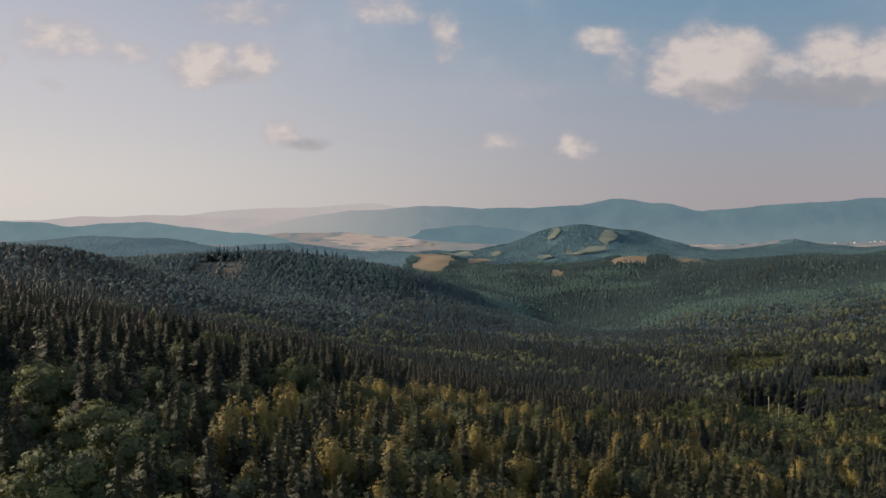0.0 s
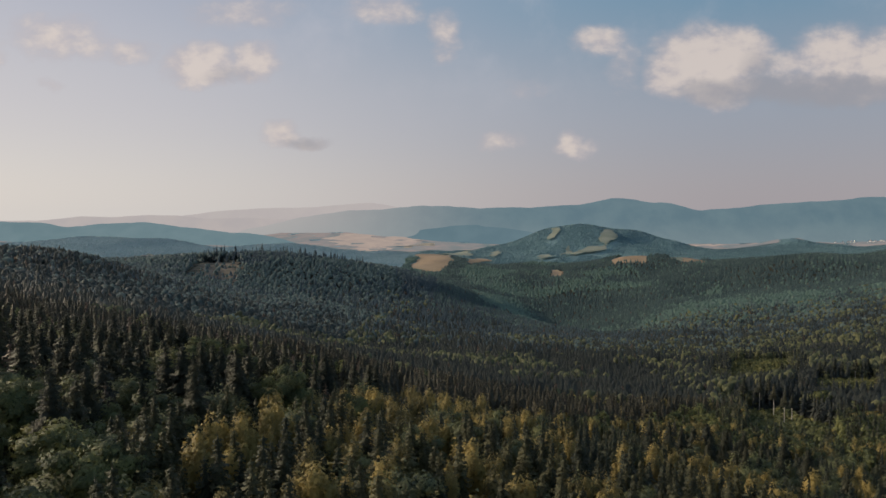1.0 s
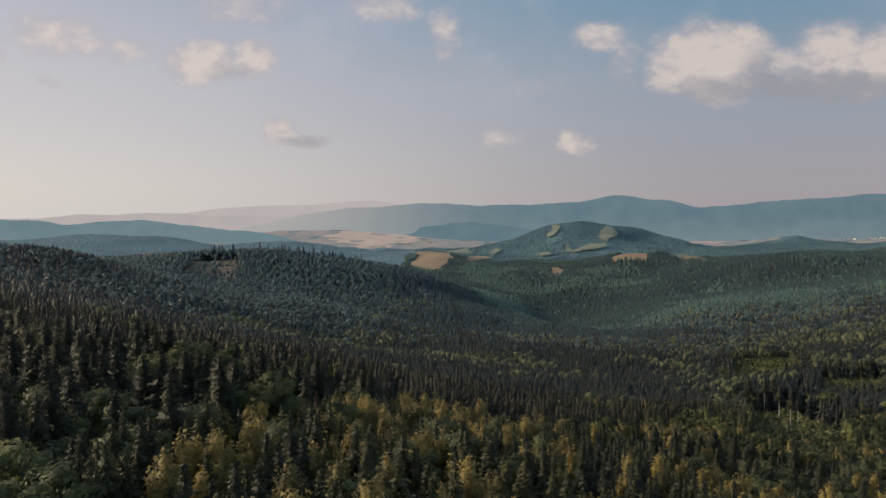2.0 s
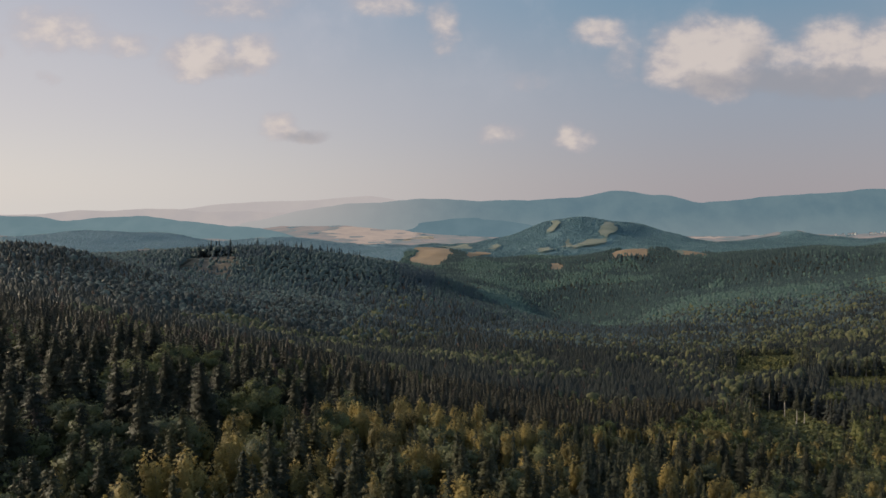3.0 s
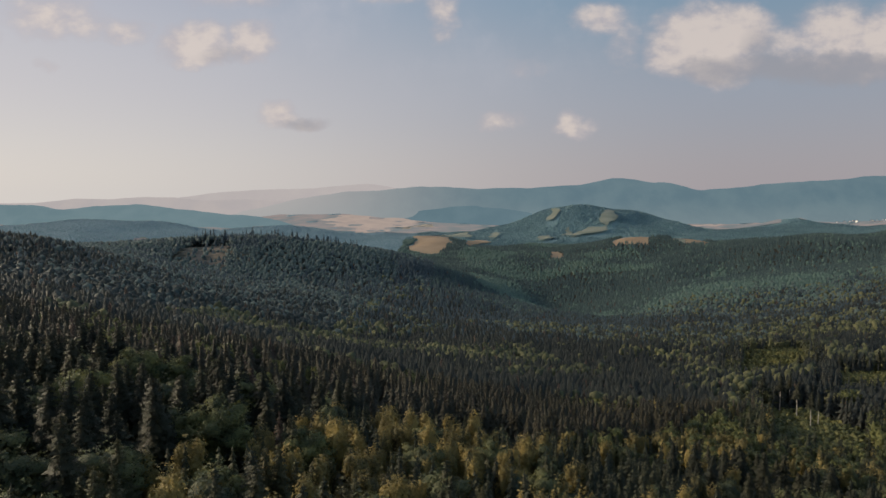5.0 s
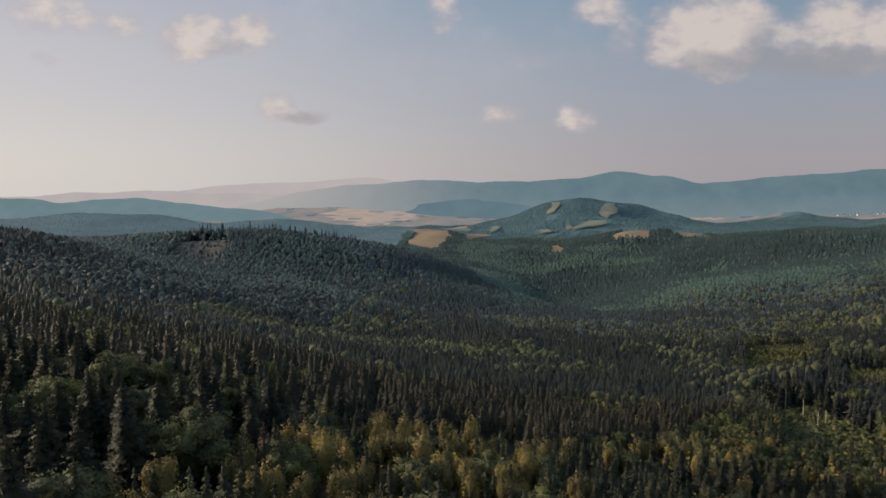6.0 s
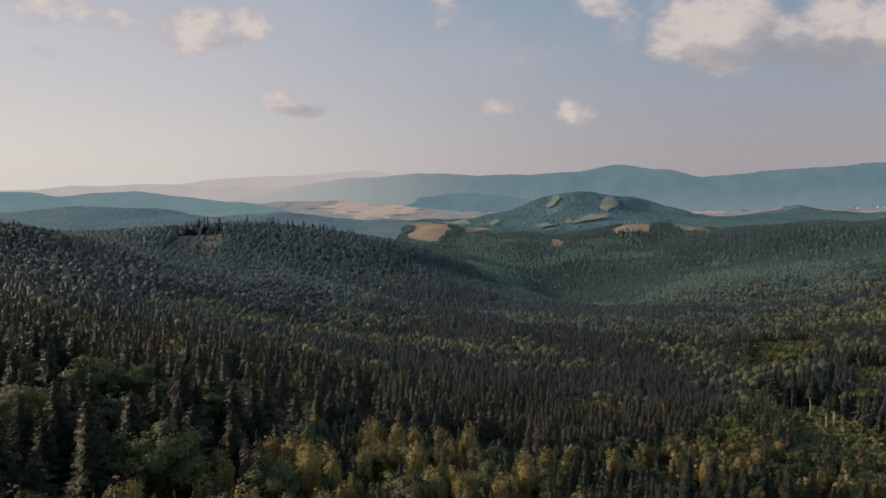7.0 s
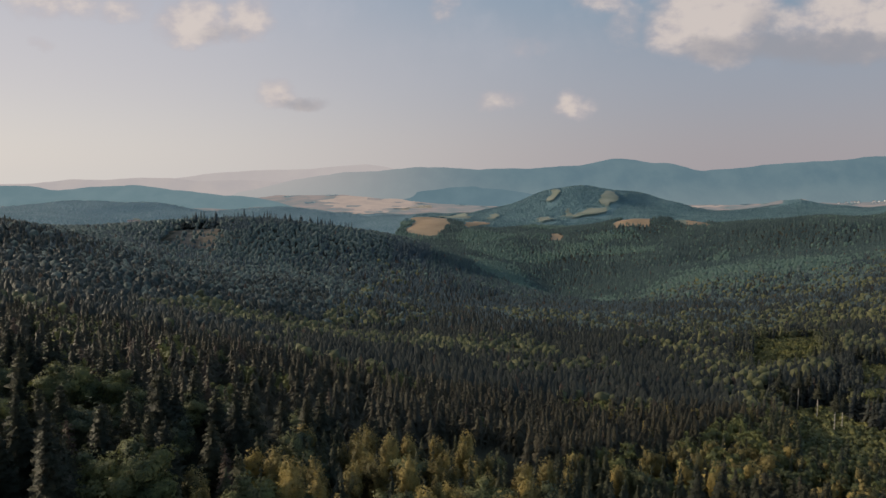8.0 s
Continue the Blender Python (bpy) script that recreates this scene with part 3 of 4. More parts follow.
def mound(rng, centre, radius, sides=5):
    """An uneven leafy dome for trees farther off."""
    a = rng.uniform(0, 6.28) + np.arange(sides) * 6.283 / sides
    ring = np.stack([np.cos(a), np.sin(a), 0 * a], 1)
    V = np.concatenate([[(rng.normal() * 0.15, rng.normal() * 0.15, rng.uniform(0.85, 1.1))],
                        ring * rng.uniform(0.6, 0.95, (sides, 1)) + [0, 0, 0.45] + rng.normal(size=(sides, 3)) * [0, 0, 0.14],
                        ring * rng.uniform(0.7, 1.1, (sides, 1)) + [0, 0, -0.45]])
    i, j = np.arange(sides), (np.arange(sides) + 1) % sides
    F = np.concatenate([np.stack([0 * i, 1 + i, 1 + j], 1), np.stack([1 + i, 1 + sides + i, 1 + sides + j], 1), np.stack([1 + i, 1 + sides + j, 1 + j], 1)])
    return V * np.array(radius) + centre, F, unit(V + [0, 0, 0.2])


def sprays(rng, centre, radius, count, size, buds=9, fine=False):
    """A leafy mass: a shaded heart and many small sprays of leaves that bunch round a few buds."""
    centre, radius = np.asarray(centre, float), np.asarray(radius, float)
    bud = unit(rng.normal(size=(buds, 3)) + [0, 0, 0.35])

    def swell(d):
        return 0.74 + 0.36 * np.clip((d @ bud.T).max(1), 0, 1) ** 7

    V, F = (FINE_V, FINE_F) if fine else (ICO_V, ICO_F)
    heart = (V * (0.80 * swell(V) * rng.uniform(0.9, 1.05, len(V)))[:, None] * radius + centre, F, unit(V / radius))
    d = unit(rng.normal(size=(count, 3)) + [0, 0, 0.25])
    p = centre + d * radius * (swell(d) * rng.uniform(0.84, 1.14, count))[:, None]
    lean = d + rng.normal(size=(count, 3)) * 0.6
    a = unit(np.cross(lean, rng.normal(size=(count, 3))))
    b = unit(np.cross(lean, a))
    w = size * rng.uniform(0.55, 1.3, (count, 1))
    P = np.stack([p + a * w, p - a * w * 0.5 + b * w * 0.8, p - a * w * 0.5 - b * w * 0.8], 1).reshape(-1, 3)
    N = unit(unit(d / radius) + 0.28 * rng.normal(size=(count, 3)) + [0, 0, 0.15])
    return fuse([heart, (P, np.arange(3 * count).reshape(-1, 3), np.repeat(N, 3, 0))])


def crown(rng, H, R, base, lobes, leaves, size, slim, fine=True):
    """A leafy crown. Slim: an upright plume with smaller ones leaning off it. Else a broad dome of many lobes."""
    half, mid = H * (1 - base) / 2, H * (1 + base) / 2
    body = np.array([R * 0.66, R * 0.66, half * 0.97]) if slim else np.array([R * 0.74, R * 0.74, half * 0.88])
    share = leaves // (lobes + 2)
    parts = [sprays(rng, (0, 0, mid), body, 2 * share, size, 16, fine)]
    for k in range(lobes):
        a, up = k * 2.4 + rng.uniform(-0.5, 0.5), -0.45 + 1.2 * (k + 0.5) / lobes
        if slim:
            r = np.array([0.42, 0.42, 1.15]) * R * rng.uniform(0.75, 1.15)
            c = np.array([math.cos(a) * R * 0.52, math.sin(a) * R * 0.52, mid + half * (up - 0.10) * 0.85])
        else:
            flat = math.sqrt(max(0.08, 1 - up * up))
            r = np.array([1, 1, 0.8]) * R * rng.uniform(0.34, 0.52)
            c = np.array([math.cos(a) * flat * body[0], math.sin(a) * flat * body[0], mid + up * body[2]]) * rng.uniform(0.94, 1.06)
        c[2] = min(c[2], H - r[2] * 0.8)
        parts.append(sprays(rng, c, r, share, size, 7))
    V, F, N = fuse(parts)
    whole = unit((V - [0, 0, mid]) / body)
    return V, F, unit(1.0 * N + 0.85 * whole + [0, 0, 0.05])


def branches(rng, H, R, whorls, per, base, point, twigs):
    """A spruce seen near: a dark slim heart and drooping boughs, whorl over whorl, each a ragged blade with hanging twigs."""
    V, F, N = [], [], []

    def tri(p, q, r, n):
        k = len(V)
        V.extend((tuple(p), tuple(q), tuple(r)))
        N.extend([tuple(n)] * 3)
        F.append((k, k + 1, k + 2))

    for k in range(whorls):
        t = base + (0.985 - base) * (k + rng.uniform(-0.25, 0.25)) / whorls
        reach = R * min(1.0, max(0.0, 1 - t) / point) ** 0.9 + 0.15
        h, m = H * t, max(4, int(round(per * (0.55 + 0.45 * min(1.0, (1 - t) / point)))))
        for i in range(m):
            a = (i + rng.uniform(-0.4, 0.4) + 0.5 * (k % 2)) * 6.283 / m
            d, e = np.array([math.cos(a), math.sin(a), 0]), np.array([-math.sin(a), math.cos(a), 0])
            g = reach * rng.uniform(0.62, 1.22)
            drop = g * rng.uniform(0.18, 0.42)
            root = d * 0.02 + [0, 0, h + 0.28 * g]
            tip = d * g + [0, 0, h - drop * 0.75]
            side = 0.30 * g + 0.12
            left, right = d * g * 0.60 + e * side + [0, 0, h - drop], d * g * 0.60 - e * side + [0, 0, h - drop]
            q = rng.normal(size=3) * 0.32
            tri(root, left, tip, d * 0.9 + e * 0.35 + [0, 0, 0.55] + q)
            tri(root, tip, right, d * 0.9 - e * 0.35 + [0, 0, 0.55] + q)
            for _ in range(twigs):
                f = rng.uniform(0.35, 1.05)
                p = d * g * f + e * rng.uniform(-0.8, 0.8) * side + [0, 0, h + 0.28 * g * (1 - f) - drop * f]
                w = rng.uniform(0.14, 0.30)
                tri(p + e * w, p - e * w * 0.4 + d * w, p + d * w * 0.4 - [0, 0, rng.uniform(0.3, 0.75)], d + [0, 0, rng.uniform(0.0, 0.9)] + rng.normal(size=3) * 0.3)
    top = len(V)
    V.append((0, 0, H))
    N.append((0, 0, 1))
    for i in range(7):
        a = i * 6.283 / 7
        V.append((math.cos(a) * R * 0.42, math.sin(a) * R * 0.42, H * base))
        N.append((math.cos(a), math.sin(a), 0.5))
        F.append((top, top + 1 + i, top + 1 + (i + 1) % 7))
    return np.array(V, float), np.array(F), unit(np.array(N, float))


def spread(name, label, category, material, shapes, x, y, sink, size, rng, squash=0.055):
    """ONE object of many trees that nobody could count."""
    if len(x) == 0:
        return
    z = ground(x, y) - sink
    s = size * (1 + rng.normal(size=len(x)) * 0.10)
    h = 0.86 * size * (1 + rng.normal(size=len(x)) * squash)
    a = rng.uniform(0, 6.283, len(x))
    pick = rng.integers(0, len(shapes), len(x))
    Vs, Fs, Ns, off = [], [], [], 0
    for k, (v, f, nn) in enumerate(shapes):
        m = np.nonzero(pick == k)[0]
        if not len(m):
            continue
        c, d = np.cos(a[m])[:, None], np.sin(a[m])[:, None]
        W = np.stack([(v[:, 0] * c - v[:, 1] * d) * s[m, None] + x[m, None], (v[:, 0] * d + v[:, 1] * c) * s[m, None] + y[m, None],
                      v[:, 2] * h[m, None] + z[m, None]], -1)
        Vs.append(W.reshape(-1, 3))
        Ns.append(np.stack([nn[:, 0] * c - nn[:, 1] * d, nn[:, 0] * d + nn[:, 1] * c, nn[:, 2] + 0 * c], -1).reshape(-1, 3))
        Fs.append((f[None] + (np.arange(len(m)) * len(v))[:, None, None] + off).reshape(-1, 3))
        off += W.shape[0] * W.shape[1]
    tagged(new(name, put_mesh(name, np.concatenate(Vs), np.concatenate(Fs), material, N=np.concatenate(Ns))), label, category, kind="stuff")


# ---- where which trees stand ----
def wave(x, y, size, k):
    """Smooth patches between 0 and 1."""
    return 0.5 + 0.25 * (np.sin(x / size + 1.7 * k + 1.3 * np.sin(y / size * 0.7 + k)) + np.sin(y / size * 1.1 + 2.3 * k + 1.1 * np.sin(x / size * 0.8 - k)))


BIG_TREES = ((-34, 144, 1.10), (-38, 60, 0.95), (-37, 73, 1.0), (-23, 51, 0.9), (-16, 49, 0.8), (-46, 83, 0.95), (-65, 103, 1.0), (-20, 150, 0.85),
             (-68, 186, 1.1), (-62, 191, 1.05), (-67, 163, 1.0), (-85, 271, 0.95), (-70, 246, 0.9), (-8, 287, 1.0), (196, 330, 1.05))


def stand(x, y, roll):
    """0 spruce, 1 young spruce, 2 birch, 3 broadleaf, 4 withered spruce, 5 thicket, -1 nothing, for each place on the plan."""
    kind = np.zeros(len(x), int)
    patch = wave(x, y, 14, 1)
    # the young stand of birch and spruce under the camera's way
    edge = np.where(x < -19, 207 + (x + 19) * 4.5, np.where(x < 28, 206, 206 + (x - 28) * 0.90))
    young = y < np.minimum(edge, 300)
    golden = 0.31 + 0.26 * (patch - 0.5) * 2 - 0.22 * (x > 32)
    kind = np.where(young, np.where(roll < golden, 2, np.where(roll < golden + 0.05 + 0.25 * (x > 80) * (y > 175), 3, np.where(roll < 0.93, 1, -1))), kind)
    shade = ((x - 84) / 26) ** 2 + ((y - 182) / 34) ** 2 < 1
    kind = np.where(shade, np.where(roll < 0.36, 0, np.where(roll < 0.55, 1, np.where(roll < 0.64, 3, np.where(roll < 0.70, 2, -1)))), kind)
    old = (~young) & (x < -10) & (y < 260)
    kind = np.where(old, np.where(roll < np.where(y < 135, 0.22, 0.06), 3, np.where(roll < np.where(y < 135, 0.26, 0.09), 4, np.where(roll < np.where(y < 135, 0.55, 0.46), 0, -1))), kind)
    # broad-leaved slope beyond and to the sunny side of the dark spruces
    share = np.clip((x / (y + 60) - 0.27) / 0.12, 0, 1) * np.clip((y - 250) / 60, 0, 1) * (0.08 + 0.55 * np.clip((wave(x, y, 30, 2) + 0.5 * wave(x, y, 11, 8) - 0.66) / 0.2, 0, 1))
    share = np.maximum(share, np.exp(-((y - 440 - 0.10 * x) / 32) ** 2) * (x > -150) * (x < 80) * 0.92)
    share = np.maximum(share, (0.012 + 0.50 * np.clip((wave(x, y, 17, 6) - 0.74) / 0.12, 0, 1)) * (y > 215))
    share = np.maximum(share, 0.55 * (y > 450) * np.clip((wave(x, y, 48, 3) + 0.6 * wave(x, y, 19, 9) - 0.85) / 0.25, 0, 1))
    share = np.maximum(share, np.clip((y - 820) / 150, 0, 1) * (x > 60) * (0.10 + 0.9 * np.clip((wave(x, y, 62, 4) + 0.5 * wave(x, y, 23, 16) - 0.55) / 0.3, 0, 1)))
    share = np.where((x > 480) & (x < 950) & (y > 1330) & (y < 1750) & (x / y < 0.56), 0.03, share)
    share = np.maximum(share, (x < -60) * np.clip((y - 330) / 60, 0, 1) * (0.34 + 0.55 * np.clip((wave(x, y, 37, 11) + 0.5 * wave(x, y, 13, 12) - 0.55) / 0.25, 0, 1)))
    dark = (y > 700) * (x > -20) * np.clip((wave(x, y, 105, 14) + 0.4 * wave(x, y, 34, 15) - 0.70) / 0.12, 0, 1)
    share = share * (1 - 0.93 * dark)
    share = np.where((x > 0.44 * y) & (y > 1050), 0.12 * share, share)
    rest = (~young) & (~old)
    kind = np.where(rest, np.where(roll < share, np.where((roll < 0.06) & (y < 420) & (x > 30), 2, 3), np.where(roll > 0.985, 4, 0)), kind)
    kind = np.where(((x - 14) / 17) ** 2 + ((y - 216) / 9) ** 2 < 1, -1, kind)
    kind = np.where((y > 190) & (y < 345) & (wave(x, y, 8, 7) > 0.90) & (x < 120), -1, kind)
    for bx_, by_, _ in BIG_TREES:
        kind = np.where(((x - bx_) / 5.5) ** 2 + ((y - by_ + 4) / 9.5) ** 2 < 1, np.where(y < 210, -1, kind), kind)
    for row in FIELDS:
        bare = inside(*sway(x, y), row[3])
        if row[3][0][1] > 1950:
            for d in (30, 60, 90):
                bare |= inside(*sway(x * (y + d) / y, y + d), row[3])
        keep = {"clearing": np.where(roll < 0.93, 5, -1), "cut": np.where(roll < 0.07, 0, np.where(roll < 0.14, 3, -1))}.get(row[2], -1)
        kind = np.where(bare, keep, kind)
    return kind


def beside_clearing(x, y, reach=13.0):
    """Trees at the edge of a clearing, whose boughs reach down to the ground."""
    near = np.zeros(len(x), bool)
    for row in FIELDS:
        if row[2] == "clearing":
            for k in range(8):
                near |= inside(*sway(x + reach * math.cos(k * 0.785), y + reach * math.sin(k * 0.785)), row[3])
    return near


def scatter(y0, y1, gap, rng, wide=0.80, side=60):
    """Jittered places between two distances, widening with the view."""
    half = wide * y1 + side
    gx, gy = np.meshgrid(np.arange(-half, half, gap), np.arange(y0, y1, gap))
    x = gx.ravel() + rng.uniform(-0.72, 0.72, gx.size) * gap
    y = gy.ravel() + rng.uniform(-0.72, 0.72, gx.size) * gap
    keep = np.abs(x) < wide * np.maximum(y, 0) + side
    return x[keep], y[keep]


# ---- trees that can be told apart ----
def part(name, mesh, parent, label=""):
    ob = new(name, mesh)
    ob.parent = parent
    if label:
        tagged(ob, label)
    return ob


def leafy(shape, material):
    V, F, N = shape
    return put_mesh("crown", V, F, material, N=N)


def tree_thing(name, label, category, group, trunk, leaves):
    top = new(name)
    top.empty_display_size = 0.5
    part("trunk", trunk, top)
    if leaves:
        part("crown", leaves, top)
    return tagged(top, label, category, group)


def stem(rng, H, r, bark, limbs=0, reach=2.0, start=0.3):
    parts = [tube([(0, 0, -1.0), (0, 0, H * 0.3), (rng.normal() * 0.1, rng.normal() * 0.1, H * 0.65), (0, 0, H * 0.97)], (r * 1.25, r, r * 0.62, 0.03))]
    for k in range(limbs):
        h = H * (start + (0.9 - start) * (k + 0.5) / limbs)
        a = k * 2.4
        parts.append(tube([(0, 0, h), (reach * 0.5 * math.cos(a), reach * 0.5 * math.sin(a), h + reach * 0.35), (reach * math.cos(a), reach * math.sin(a), h + reach * 0.6)],
                          (r * 0.4, r * 0.25, 0.02), 4))
    return put_mesh("trunk", *fuse(parts), bark)


rng = np.random.default_rng(7)
MODELS = {0: [], 1: [], 2: [], 3: [], 4: []}
for k in range(3):
    MODELS[0].append(tree_thing("spruce_tree", "tall dark green spruce with drooping boughs in the old wood", "tree", "old spruces",
                                stem(rng, 21, 0.24, BARK), leafy(branches(rng, 21.5, 4.1, 28, 10, 0.14, 0.75, 3), OLD_SPRUCE)))
    MODELS[1].append(tree_thing("young_spruce_tree", "slender olive-green young spruce among golden birches", "tree", "young spruces",
                                stem(rng, 18, 0.16, BARK), leafy(branches(rng, 19.0, 3.0, 20, 8, 0.25, 0.70, 2), YOUNG)))
    MODELS[2].append(tree_thing("birch_tree", "slim birch with yellowing golden leaves and a pale trunk", "tree", "birches",
                                stem(rng, 16.5, 0.13, GREY_BARK, 6, 1.2), leafy(crown(rng, 18, rng.uniform(2.2, 3.0), 0.32, 8, 950, 0.27, True), BIRCH)))
    MODELS[3].append(tree_thing("broadleaf_tree", "round-crowned green broadleaf tree in the mixed wood", "tree", "broadleaf trees",
                                stem(rng, 14, 0.26, BARK, 8, 2.6), leafy(crown(rng, 18.5, 4.2, 0.30, 10, 1500, 0.30, False), LEAF)))
    MODELS[4].append(tree_thing("withered_spruce_tree", "dying spruce with reddish-brown withered boughs", "tree", "withered spruces",
                                stem(rng, 20, 0.2, BARK), leafy(branches(rng, 20, 3.2, 22, 7, 0.14, 0.70, 2), DEAD)))

NEAR = 206.0
young_x, young_y = scatter(-40, 206, 4.3, rng, 0.75, 36)
old_x, old_y = scatter(206, 310, 3.6, rng, 0.75, 36)
bx, by = np.concatenate([young_x, old_x]), np.concatenate([young_y, old_y])
bk = stand(bx, by, rng.random(len(bx)))
order = np.argsort(np.hypot(bx - 8, np.where(by < 46, 900, by - 40)))
counts, single = {k: 0 for k in range(-1, 6)}, np.zeros(len(bx), bool)
for i in order:
    k = bk[i]
    if k in MODELS and counts[k] < 290 and 46 < by[i] < NEAR and abs(bx[i]) < 0.76 * by[i] + 6:
        counts[k] += 1
        single[i] = True
        model = MODELS[k][rng.integers(0, 3)]
        s = {0: 1.0, 1: 1.04, 2: 1.0, 3: 0.95, 4: 0.95}[k] * rng.uniform(0.84, 1.10)
        m = pose(bx[i], by[i], float(ground(bx[i], by[i])) - 0.3, rng.normal() * 1.5, rng.normal() * 1.5, rng.uniform(0, 360))
        if k in (0, 4) and bx[i] < -10:
            s *= 1.28
            m = Matrix.Translation((0, 0, -3.5)) @ m
        m = m @ Matrix.Diagonal((s * rng.uniform(0.88, 1.12), s * rng.uniform(0.88, 1.12), 0.86 * s, 1))
        copy_thing(model, m)
for group in MODELS.values():
    for model in group:
        for ob in (*model.children_recursive, model):
            bpy.data.objects.remove(ob)

# ---- the wood behind them ----
MID_SPRUCE = [boughs(rng, rng.uniform(19.6, 21.2), 2.9, 8, 7, 0.50, 0.50, 1.9) for _ in range(6)]
MID_YOUNG = [boughs(rng, 18, 2.1, 9, 5, 0.42, 0.52) for _ in range(4)]
MID_BIRCH = [crown(rng, 18, 3.2, 0.40, 3, 80, 0.60, True, False) for _ in range(4)]
MID_LEAF = [crown(rng, 18.5, 3.1, 0.36, 4, 80, 0.60, False, False) for _ in range(4)]
MID_LOW = [crown(rng, 6.5, 3.5, 0.0, 4, 50, 0.55, False, False) for _ in range(3)]
MID_BUSH = [crown(rng, 12, 2.6, 0.3, 3, 40, 0.5, False, False) for _ in range(3)]
EDGE_SPRUCE = [boughs(rng, 20.5, 2.6, 12, 5, 0.10, 0.60) for _ in range(4)]
EDGE_LEAF = [crown(rng, 18.0, 3.0, 0.10, 5, 80, 0.6, False, False) for _ in range(4)]
EDGE = {0: EDGE_SPRUCE, 1: EDGE_SPRUCE, 2: EDGE_LEAF, 3: EDGE_LEAF, 4: EDGE_SPRUCE}
rest = ~single
b_edge = beside_clearing(bx, by)
for k, name, label, mat, shapes in (
        (0, "spruce_wood", "dense dark green spruce wood on the slope", SPRUCE, MID_SPRUCE), (1, "young_spruce_wood", "olive young spruces in the mixed stand", YOUNG, MID_YOUNG),
        (2, "birch_wood", "yellowing golden birches in the mixed stand", BIRCH, MID_BIRCH), (3, "broadleaf_wood", "green broadleaf trees on the slope", BRIGHT_LEAF, MID_LEAF),
        (4, "withered_spruce_wood", "reddish-brown withered spruces in the wood", DEAD, MID_SPRUCE), (5, "thicket", "yellow-green young thicket in a clearing", THICKET, MID_LOW)):
    for m, forms in ((rest & (bk == k) & ~b_edge, shapes), (rest & (bk == k) & b_edge, EDGE.get(k, shapes))):
        spread(name, label, "forest", mat, forms, bx[m], by[m], 0.3, 1.0, rng)

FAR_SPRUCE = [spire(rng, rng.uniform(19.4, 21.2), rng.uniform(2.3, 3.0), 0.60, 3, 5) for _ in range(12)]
RIDGE_FORMS = [spire(rng, rng.uniform(19.4, 21.2), rng.uniform(2.6, 3.3), 0.66, 2, 5) for _ in range(12)]
FAR_LEAF = [mound(rng, np.array([0, 0, 15.8]), np.array([1.0, 1.0, 1.3]) * rng.uniform(2.2, 3.2), 5) for _ in range(10)]
FAR_LEAF = [(v, f, unit(n_ + [0, 0, 0.6])) for v, f, n_ in FAR_LEAF]
SLOPE_CROWNS = [mound(rng, np.array([0, 0, 15.6]), np.array([2.6, 2.6, rng.uniform(3.0, 4.2)]), 6) for _ in range(10)]
near_x, near_y = scatter(310, 640, 3.5, rng, 0.73, 12)
far_x, far_y = scatter(640, 1150, 4.3, rng, 0.73, 12)
cx, cy = np.concatenate([near_x, far_x]), np.concatenate([near_y, far_y])
ck = stand(cx, cy, rng.random(len(cx)))
# farther trees draw the hazed tones by chance, more with distance
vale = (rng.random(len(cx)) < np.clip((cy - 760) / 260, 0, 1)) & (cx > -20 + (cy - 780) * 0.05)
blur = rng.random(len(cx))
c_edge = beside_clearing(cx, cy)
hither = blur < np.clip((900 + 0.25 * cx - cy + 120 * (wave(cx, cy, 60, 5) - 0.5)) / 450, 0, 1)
for k, name, label, mats, shapes in ((0, "spruce_slope", "dark spruces on the far slope, tinted blue-green for haze", (HAZED_RIDGE_SPRUCE, HAZED_VALE_SPRUCE), None),
                                     (3, "broadleaf_slope", "broadleaf trees on the far slope, greyer with painted haze farther off", (HAZED_RIDGE_LEAF, HAZED_VALE_LEAF), FAR_LEAF),
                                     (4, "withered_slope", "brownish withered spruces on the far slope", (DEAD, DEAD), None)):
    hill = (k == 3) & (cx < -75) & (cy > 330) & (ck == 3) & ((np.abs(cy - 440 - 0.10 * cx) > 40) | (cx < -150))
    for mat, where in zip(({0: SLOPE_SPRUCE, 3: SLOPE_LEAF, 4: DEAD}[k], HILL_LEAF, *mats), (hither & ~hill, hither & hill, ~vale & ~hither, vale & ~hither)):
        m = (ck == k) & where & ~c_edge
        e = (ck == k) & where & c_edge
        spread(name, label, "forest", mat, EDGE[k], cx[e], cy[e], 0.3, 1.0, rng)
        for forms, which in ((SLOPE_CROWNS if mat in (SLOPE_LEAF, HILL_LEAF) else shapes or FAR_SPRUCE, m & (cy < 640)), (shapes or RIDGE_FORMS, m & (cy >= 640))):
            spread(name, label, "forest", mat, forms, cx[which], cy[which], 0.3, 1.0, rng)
for shapes, m in ((MID_LOW, (ck == 5) & (cy < 356)), (MID_BUSH, (ck == 5) & (cy >= 356))):
    spread("thicket", "yellow-green young thicket in a clearing", "forest", THICKET, shapes, cx[m], cy[m], 0.3, 0.95, rng)

TINY_SPRUCE = [spire(rng, rng.uniform(17, 20.5), rng.uniform(3.2, 4.0), 0.45, 2) for _ in range(8)]
TINY_LEAF = [mound(rng, np.array([0, 0, 13.5]), np.array([3.6, 3.6, rng.uniform(5, 8)]), 4) for _ in range(6)]
TINY_LEAF = [(v, f, unit(n_ + [0, 0, 0.7])) for v, f, n_ in TINY_LEAF]
SPECK = []
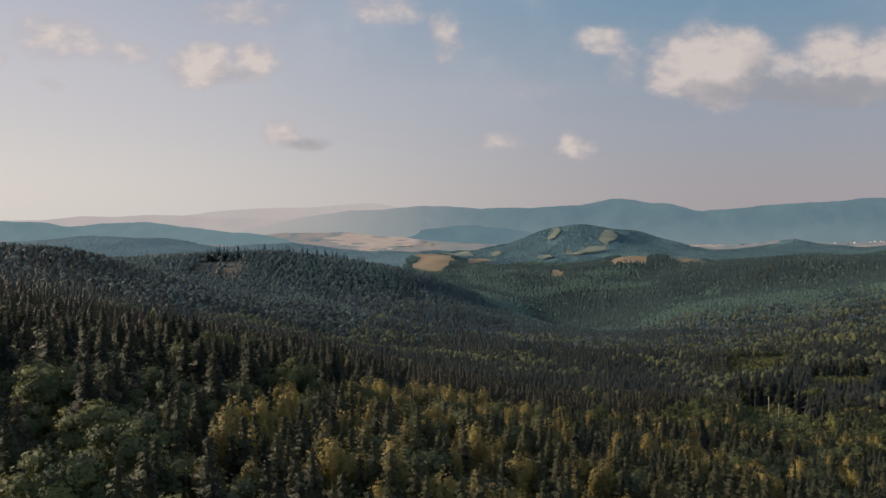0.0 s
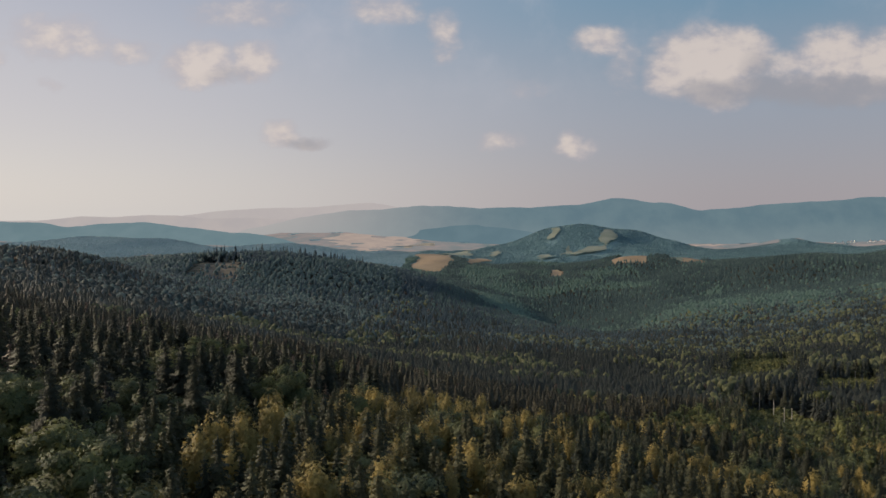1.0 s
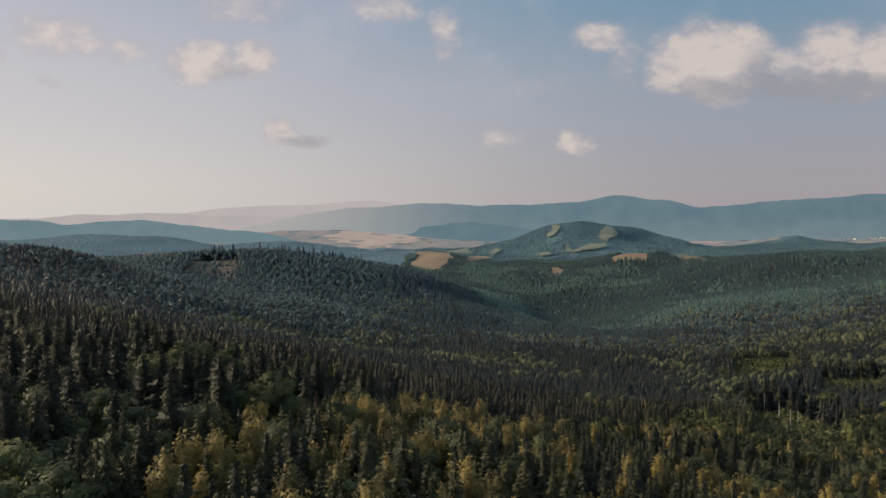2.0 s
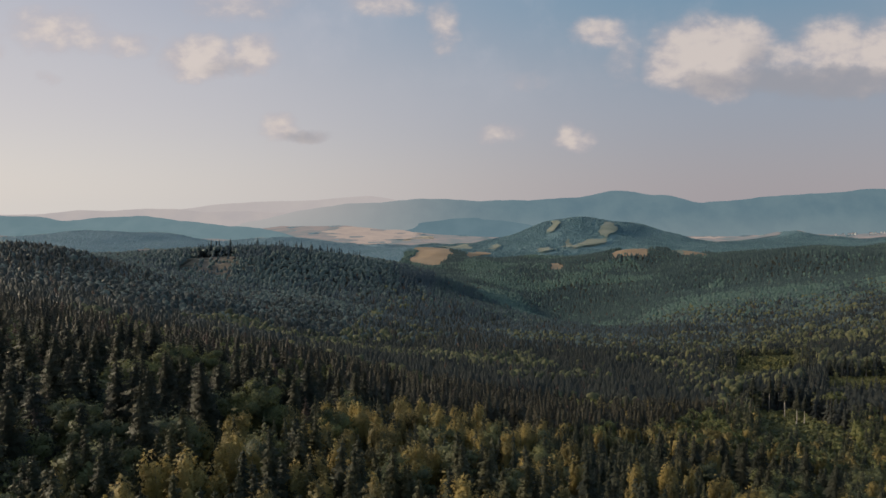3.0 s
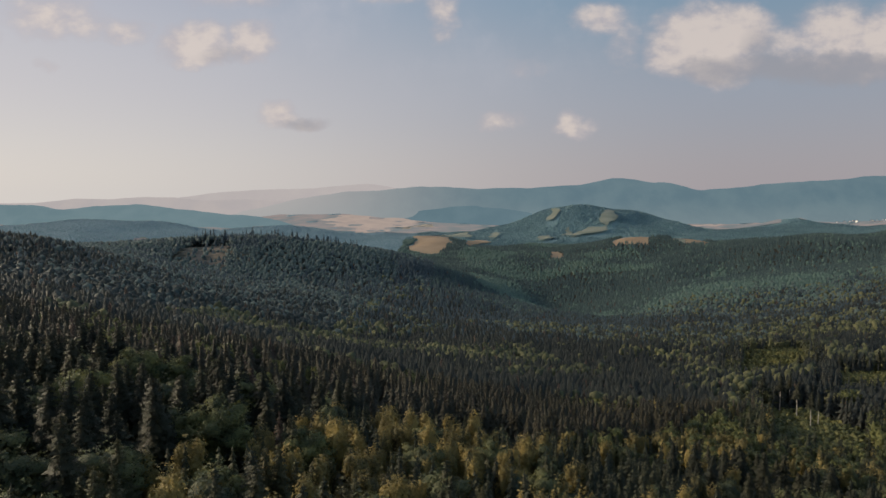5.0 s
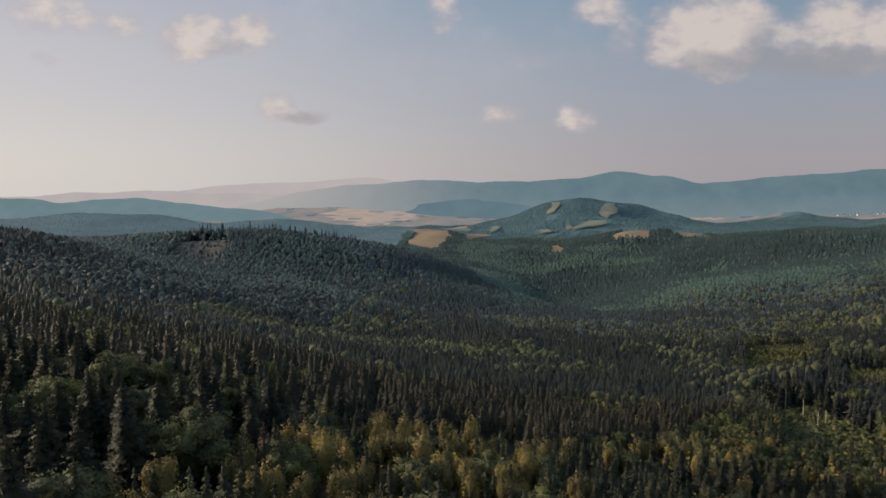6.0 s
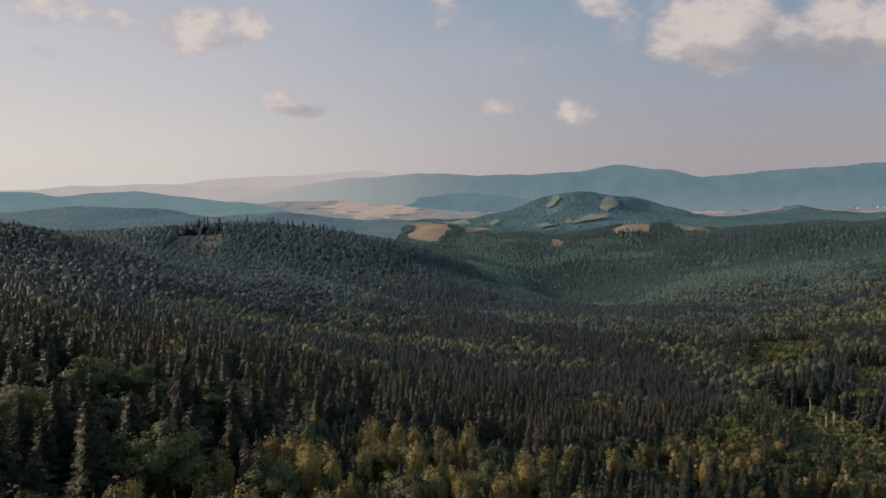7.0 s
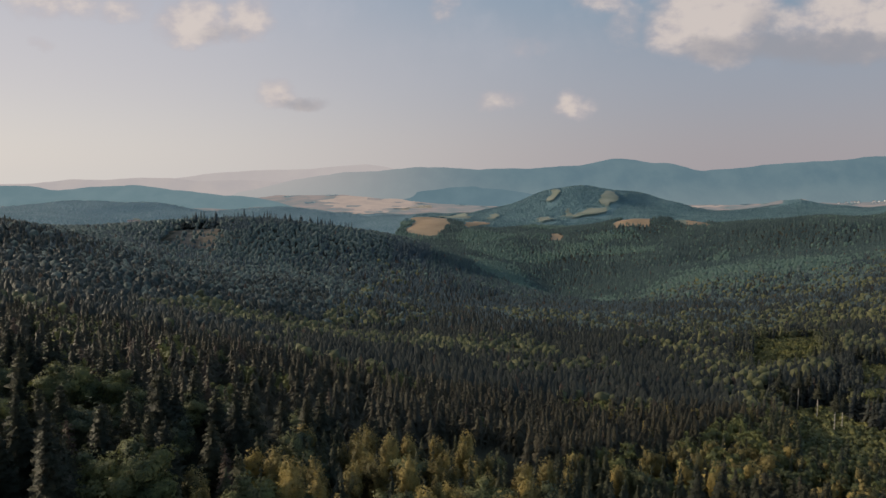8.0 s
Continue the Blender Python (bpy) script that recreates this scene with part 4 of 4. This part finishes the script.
for _ in range(6):
    v, f, nn = mound(rng, np.zeros(3), np.array([8.0, 8.0, rng.uniform(7, 11)]))
    v[1:6] = (v[1:6] - [0, 0, 5]) * [1.25, 1.25, 1]
    SPECK.append((v[:6], f[:5], unit(nn[:6] + [0, 0, 0.5])))
SOFT_SPECK = [(v * [1, 1, 0.8], f, unit(n_ + [0, 0, 2.0])) for v, f, n_ in SPECK]
dx, dy = scatter(1150, 2050, 6.6, rng, 0.74, 0)
dk = stand(dx, dy, rng.random(len(dx)))
veiled = (dx < -120) & (dy > 1400 + 0.15 * dx)
for k, name, label, mat, shapes in ((0, "vale_spruces", "spruces across the valley, tinted blue-green for haze", HAZED_VALE_SPRUCE, TINY_SPRUCE),
                                    (3, "vale_broadleaf", "green broadleaf trees across the valley", HAZED_VALE_LEAF, TINY_LEAF)):
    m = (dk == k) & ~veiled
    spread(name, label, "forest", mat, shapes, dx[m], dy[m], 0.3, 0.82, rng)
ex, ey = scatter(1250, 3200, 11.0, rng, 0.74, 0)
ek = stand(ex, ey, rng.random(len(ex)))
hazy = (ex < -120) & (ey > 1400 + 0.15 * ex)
for mat, m in ((HAZED_WOOD, (ey > 1500 + 600 * rng.random(len(ex))) & (ex >= -120)), (HAZED_LEFT_WOOD, hazy)):
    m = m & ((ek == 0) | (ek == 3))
    spread("far_woods", "woods on the hills beyond, tinted blue-green for haze", "forest", mat, SOFT_SPECK if mat == HAZED_LEFT_WOOD else SPECK, ex[m], ey[m], 1.0, 0.78, rng)

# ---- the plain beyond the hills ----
# haze over the plain is painted as its tones and its own glow
PLAIN = haze_glow("far_plain_haze", lin(118, 134, 138)[:3], lin(166, 152, 148)[:3], 0.006, 0.8)
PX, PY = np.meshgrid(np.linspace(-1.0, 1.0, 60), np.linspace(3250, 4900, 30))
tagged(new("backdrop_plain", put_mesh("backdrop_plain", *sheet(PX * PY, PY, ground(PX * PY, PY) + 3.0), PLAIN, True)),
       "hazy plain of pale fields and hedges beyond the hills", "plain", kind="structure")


# ---- single trees and buildings that stand out ----
def tree_at(model, x, y, s, wide=1.0):
    return copy_thing(model, pose(x, y, float(ground(x, y)) - 0.3, 0, 0, rng.uniform(0, 360)) @ Matrix.Diagonal((s * wide, s * wide, 0.86 * s, 1)))


BIG = tree_thing("broadleaf_tree", "large round green broadleaf tree above its neighbours", "tree", "large broadleaf trees",
                 stem(rng, 15, 0.34, BARK, 9, 3.4), leafy(crown(rng, 20, 5.4, 0.25, 18, 3600, 0.33, False), BRIGHT_LEAF))
for x, y, s in BIG_TREES:
    tree_at(BIG, x, y, s)
BARE = tree_thing("bare_trunk_tree", "spruce with a long bare pale trunk at the clearing's edge", "tree", "bare-trunked trees",
                  stem(rng, 23, 0.25, PALE_BARK, 8, 1.0, 0.2), leafy(branches(rng, 24, 3.0, 12, 7, 0.62, 0.42, 2), OLD_SPRUCE))
for x, y, s in ((176, 352, 1.12), (175, 335, 1.05), (167, 310, 1.0), (174, 316, 0.9), (183, 356, 1.05), (170, 358, 1.1)):
    tree_at(BARE, x, y, s)
for k in range(16):
    tree_at(BARE, 232 + 6.5 * k + rng.uniform(-2, 2), 437 + rng.uniform(-4, 4), rng.uniform(0.95, 1.1))
for k in range(3):
    CREST = tree_thing("crest_spruce", "tall lone spruce on the ridge above a clear-cut", "tree", "crest spruces",
                       stem(rng, 26, 0.3, BARK), leafy(boughs(rng, 27, 3.9, 14, 6, 0.2, 0.75), HAZED_RIDGE_SPRUCE))
    for j in range(44):
        d = 925 + 60 * rng.random()
        tree_at(CREST, 3.8 + (345 + 290 * rng.random() - 784) / 1120 * d, 30 + d, rng.uniform(0.80, 1.28))
    for ob in (*CREST.children_recursive, CREST):
        bpy.data.objects.remove(ob)
for model in (BIG, BARE):
    for ob in (*model.children_recursive, model):
        bpy.data.objects.remove(ob)


def house(name, label, category, group, x, y, w, d, h, turn):
    """A gabled house: walls, and a roof of two slopes with eaves."""
    top = tagged(new(name), label, category, group)
    top.matrix_basis = pose(x, y, float(ground(x, y)) + 3.0, 0, 0, turn)
    V = [(-w, -d, -6), (w, -d, -6), (w, d, -6), (-w, d, -6), (-w, -d, h), (w, -d, h), (w, d, h), (-w, d, h), (-w, 0, h + d * 0.8), (w, 0, h + d * 0.8)]
    F = [(0, 1, 5), (0, 5, 4), (1, 2, 6), (1, 6, 5), (2, 3, 7), (2, 7, 6), (3, 0, 4), (3, 4, 7), (4, 8, 7), (5, 6, 9)]
    part("wall", put_mesh("wall", V, F, WALL_WHITE), top)
    e, o = 0.6, 0.3
    V = []
    for t in (o, o + 0.35):
        V += [(-w - e, -d - e, h - e * 0.8 + t), (w + e, -d - e, h - e * 0.8 + t), (w + e, 0, h + d * 0.8 + t), (-w - e, 0, h + d * 0.8 + t), (-w - e, d + e, h - e * 0.8 + t), (w + e, d + e, h - e * 0.8 + t)]
    F = []
    for q in ((0, 1, 2, 3), (3, 2, 5, 4), (6, 9, 8, 7), (9, 10, 11, 8), (0, 6, 7, 1), (1, 7, 8, 2), (2, 8, 11, 5), (5, 11, 10, 4), (4, 10, 9, 3), (3, 9, 6, 0)):
        F += [(q[0], q[1], q[2]), (q[0], q[2], q[3])]
    part("roof", put_mesh("roof", V, F, ROOF), top)


for k in range(60):
    u = 0.622 + 0.125 * rng.random() ** 0.8
    d = 4150 + rng.uniform(-160, 220)
    house("house", "small white house with a red roof in the far village", "house", "village houses", u * d, d + 30, rng.uniform(4, 8), rng.uniform(3.5, 5), rng.uniform(4, 7), rng.uniform(0, 180))
house("barn", "long low white farm building at the wood's edge", "building", "", -878, 1880, 17, 5, 4, 8)
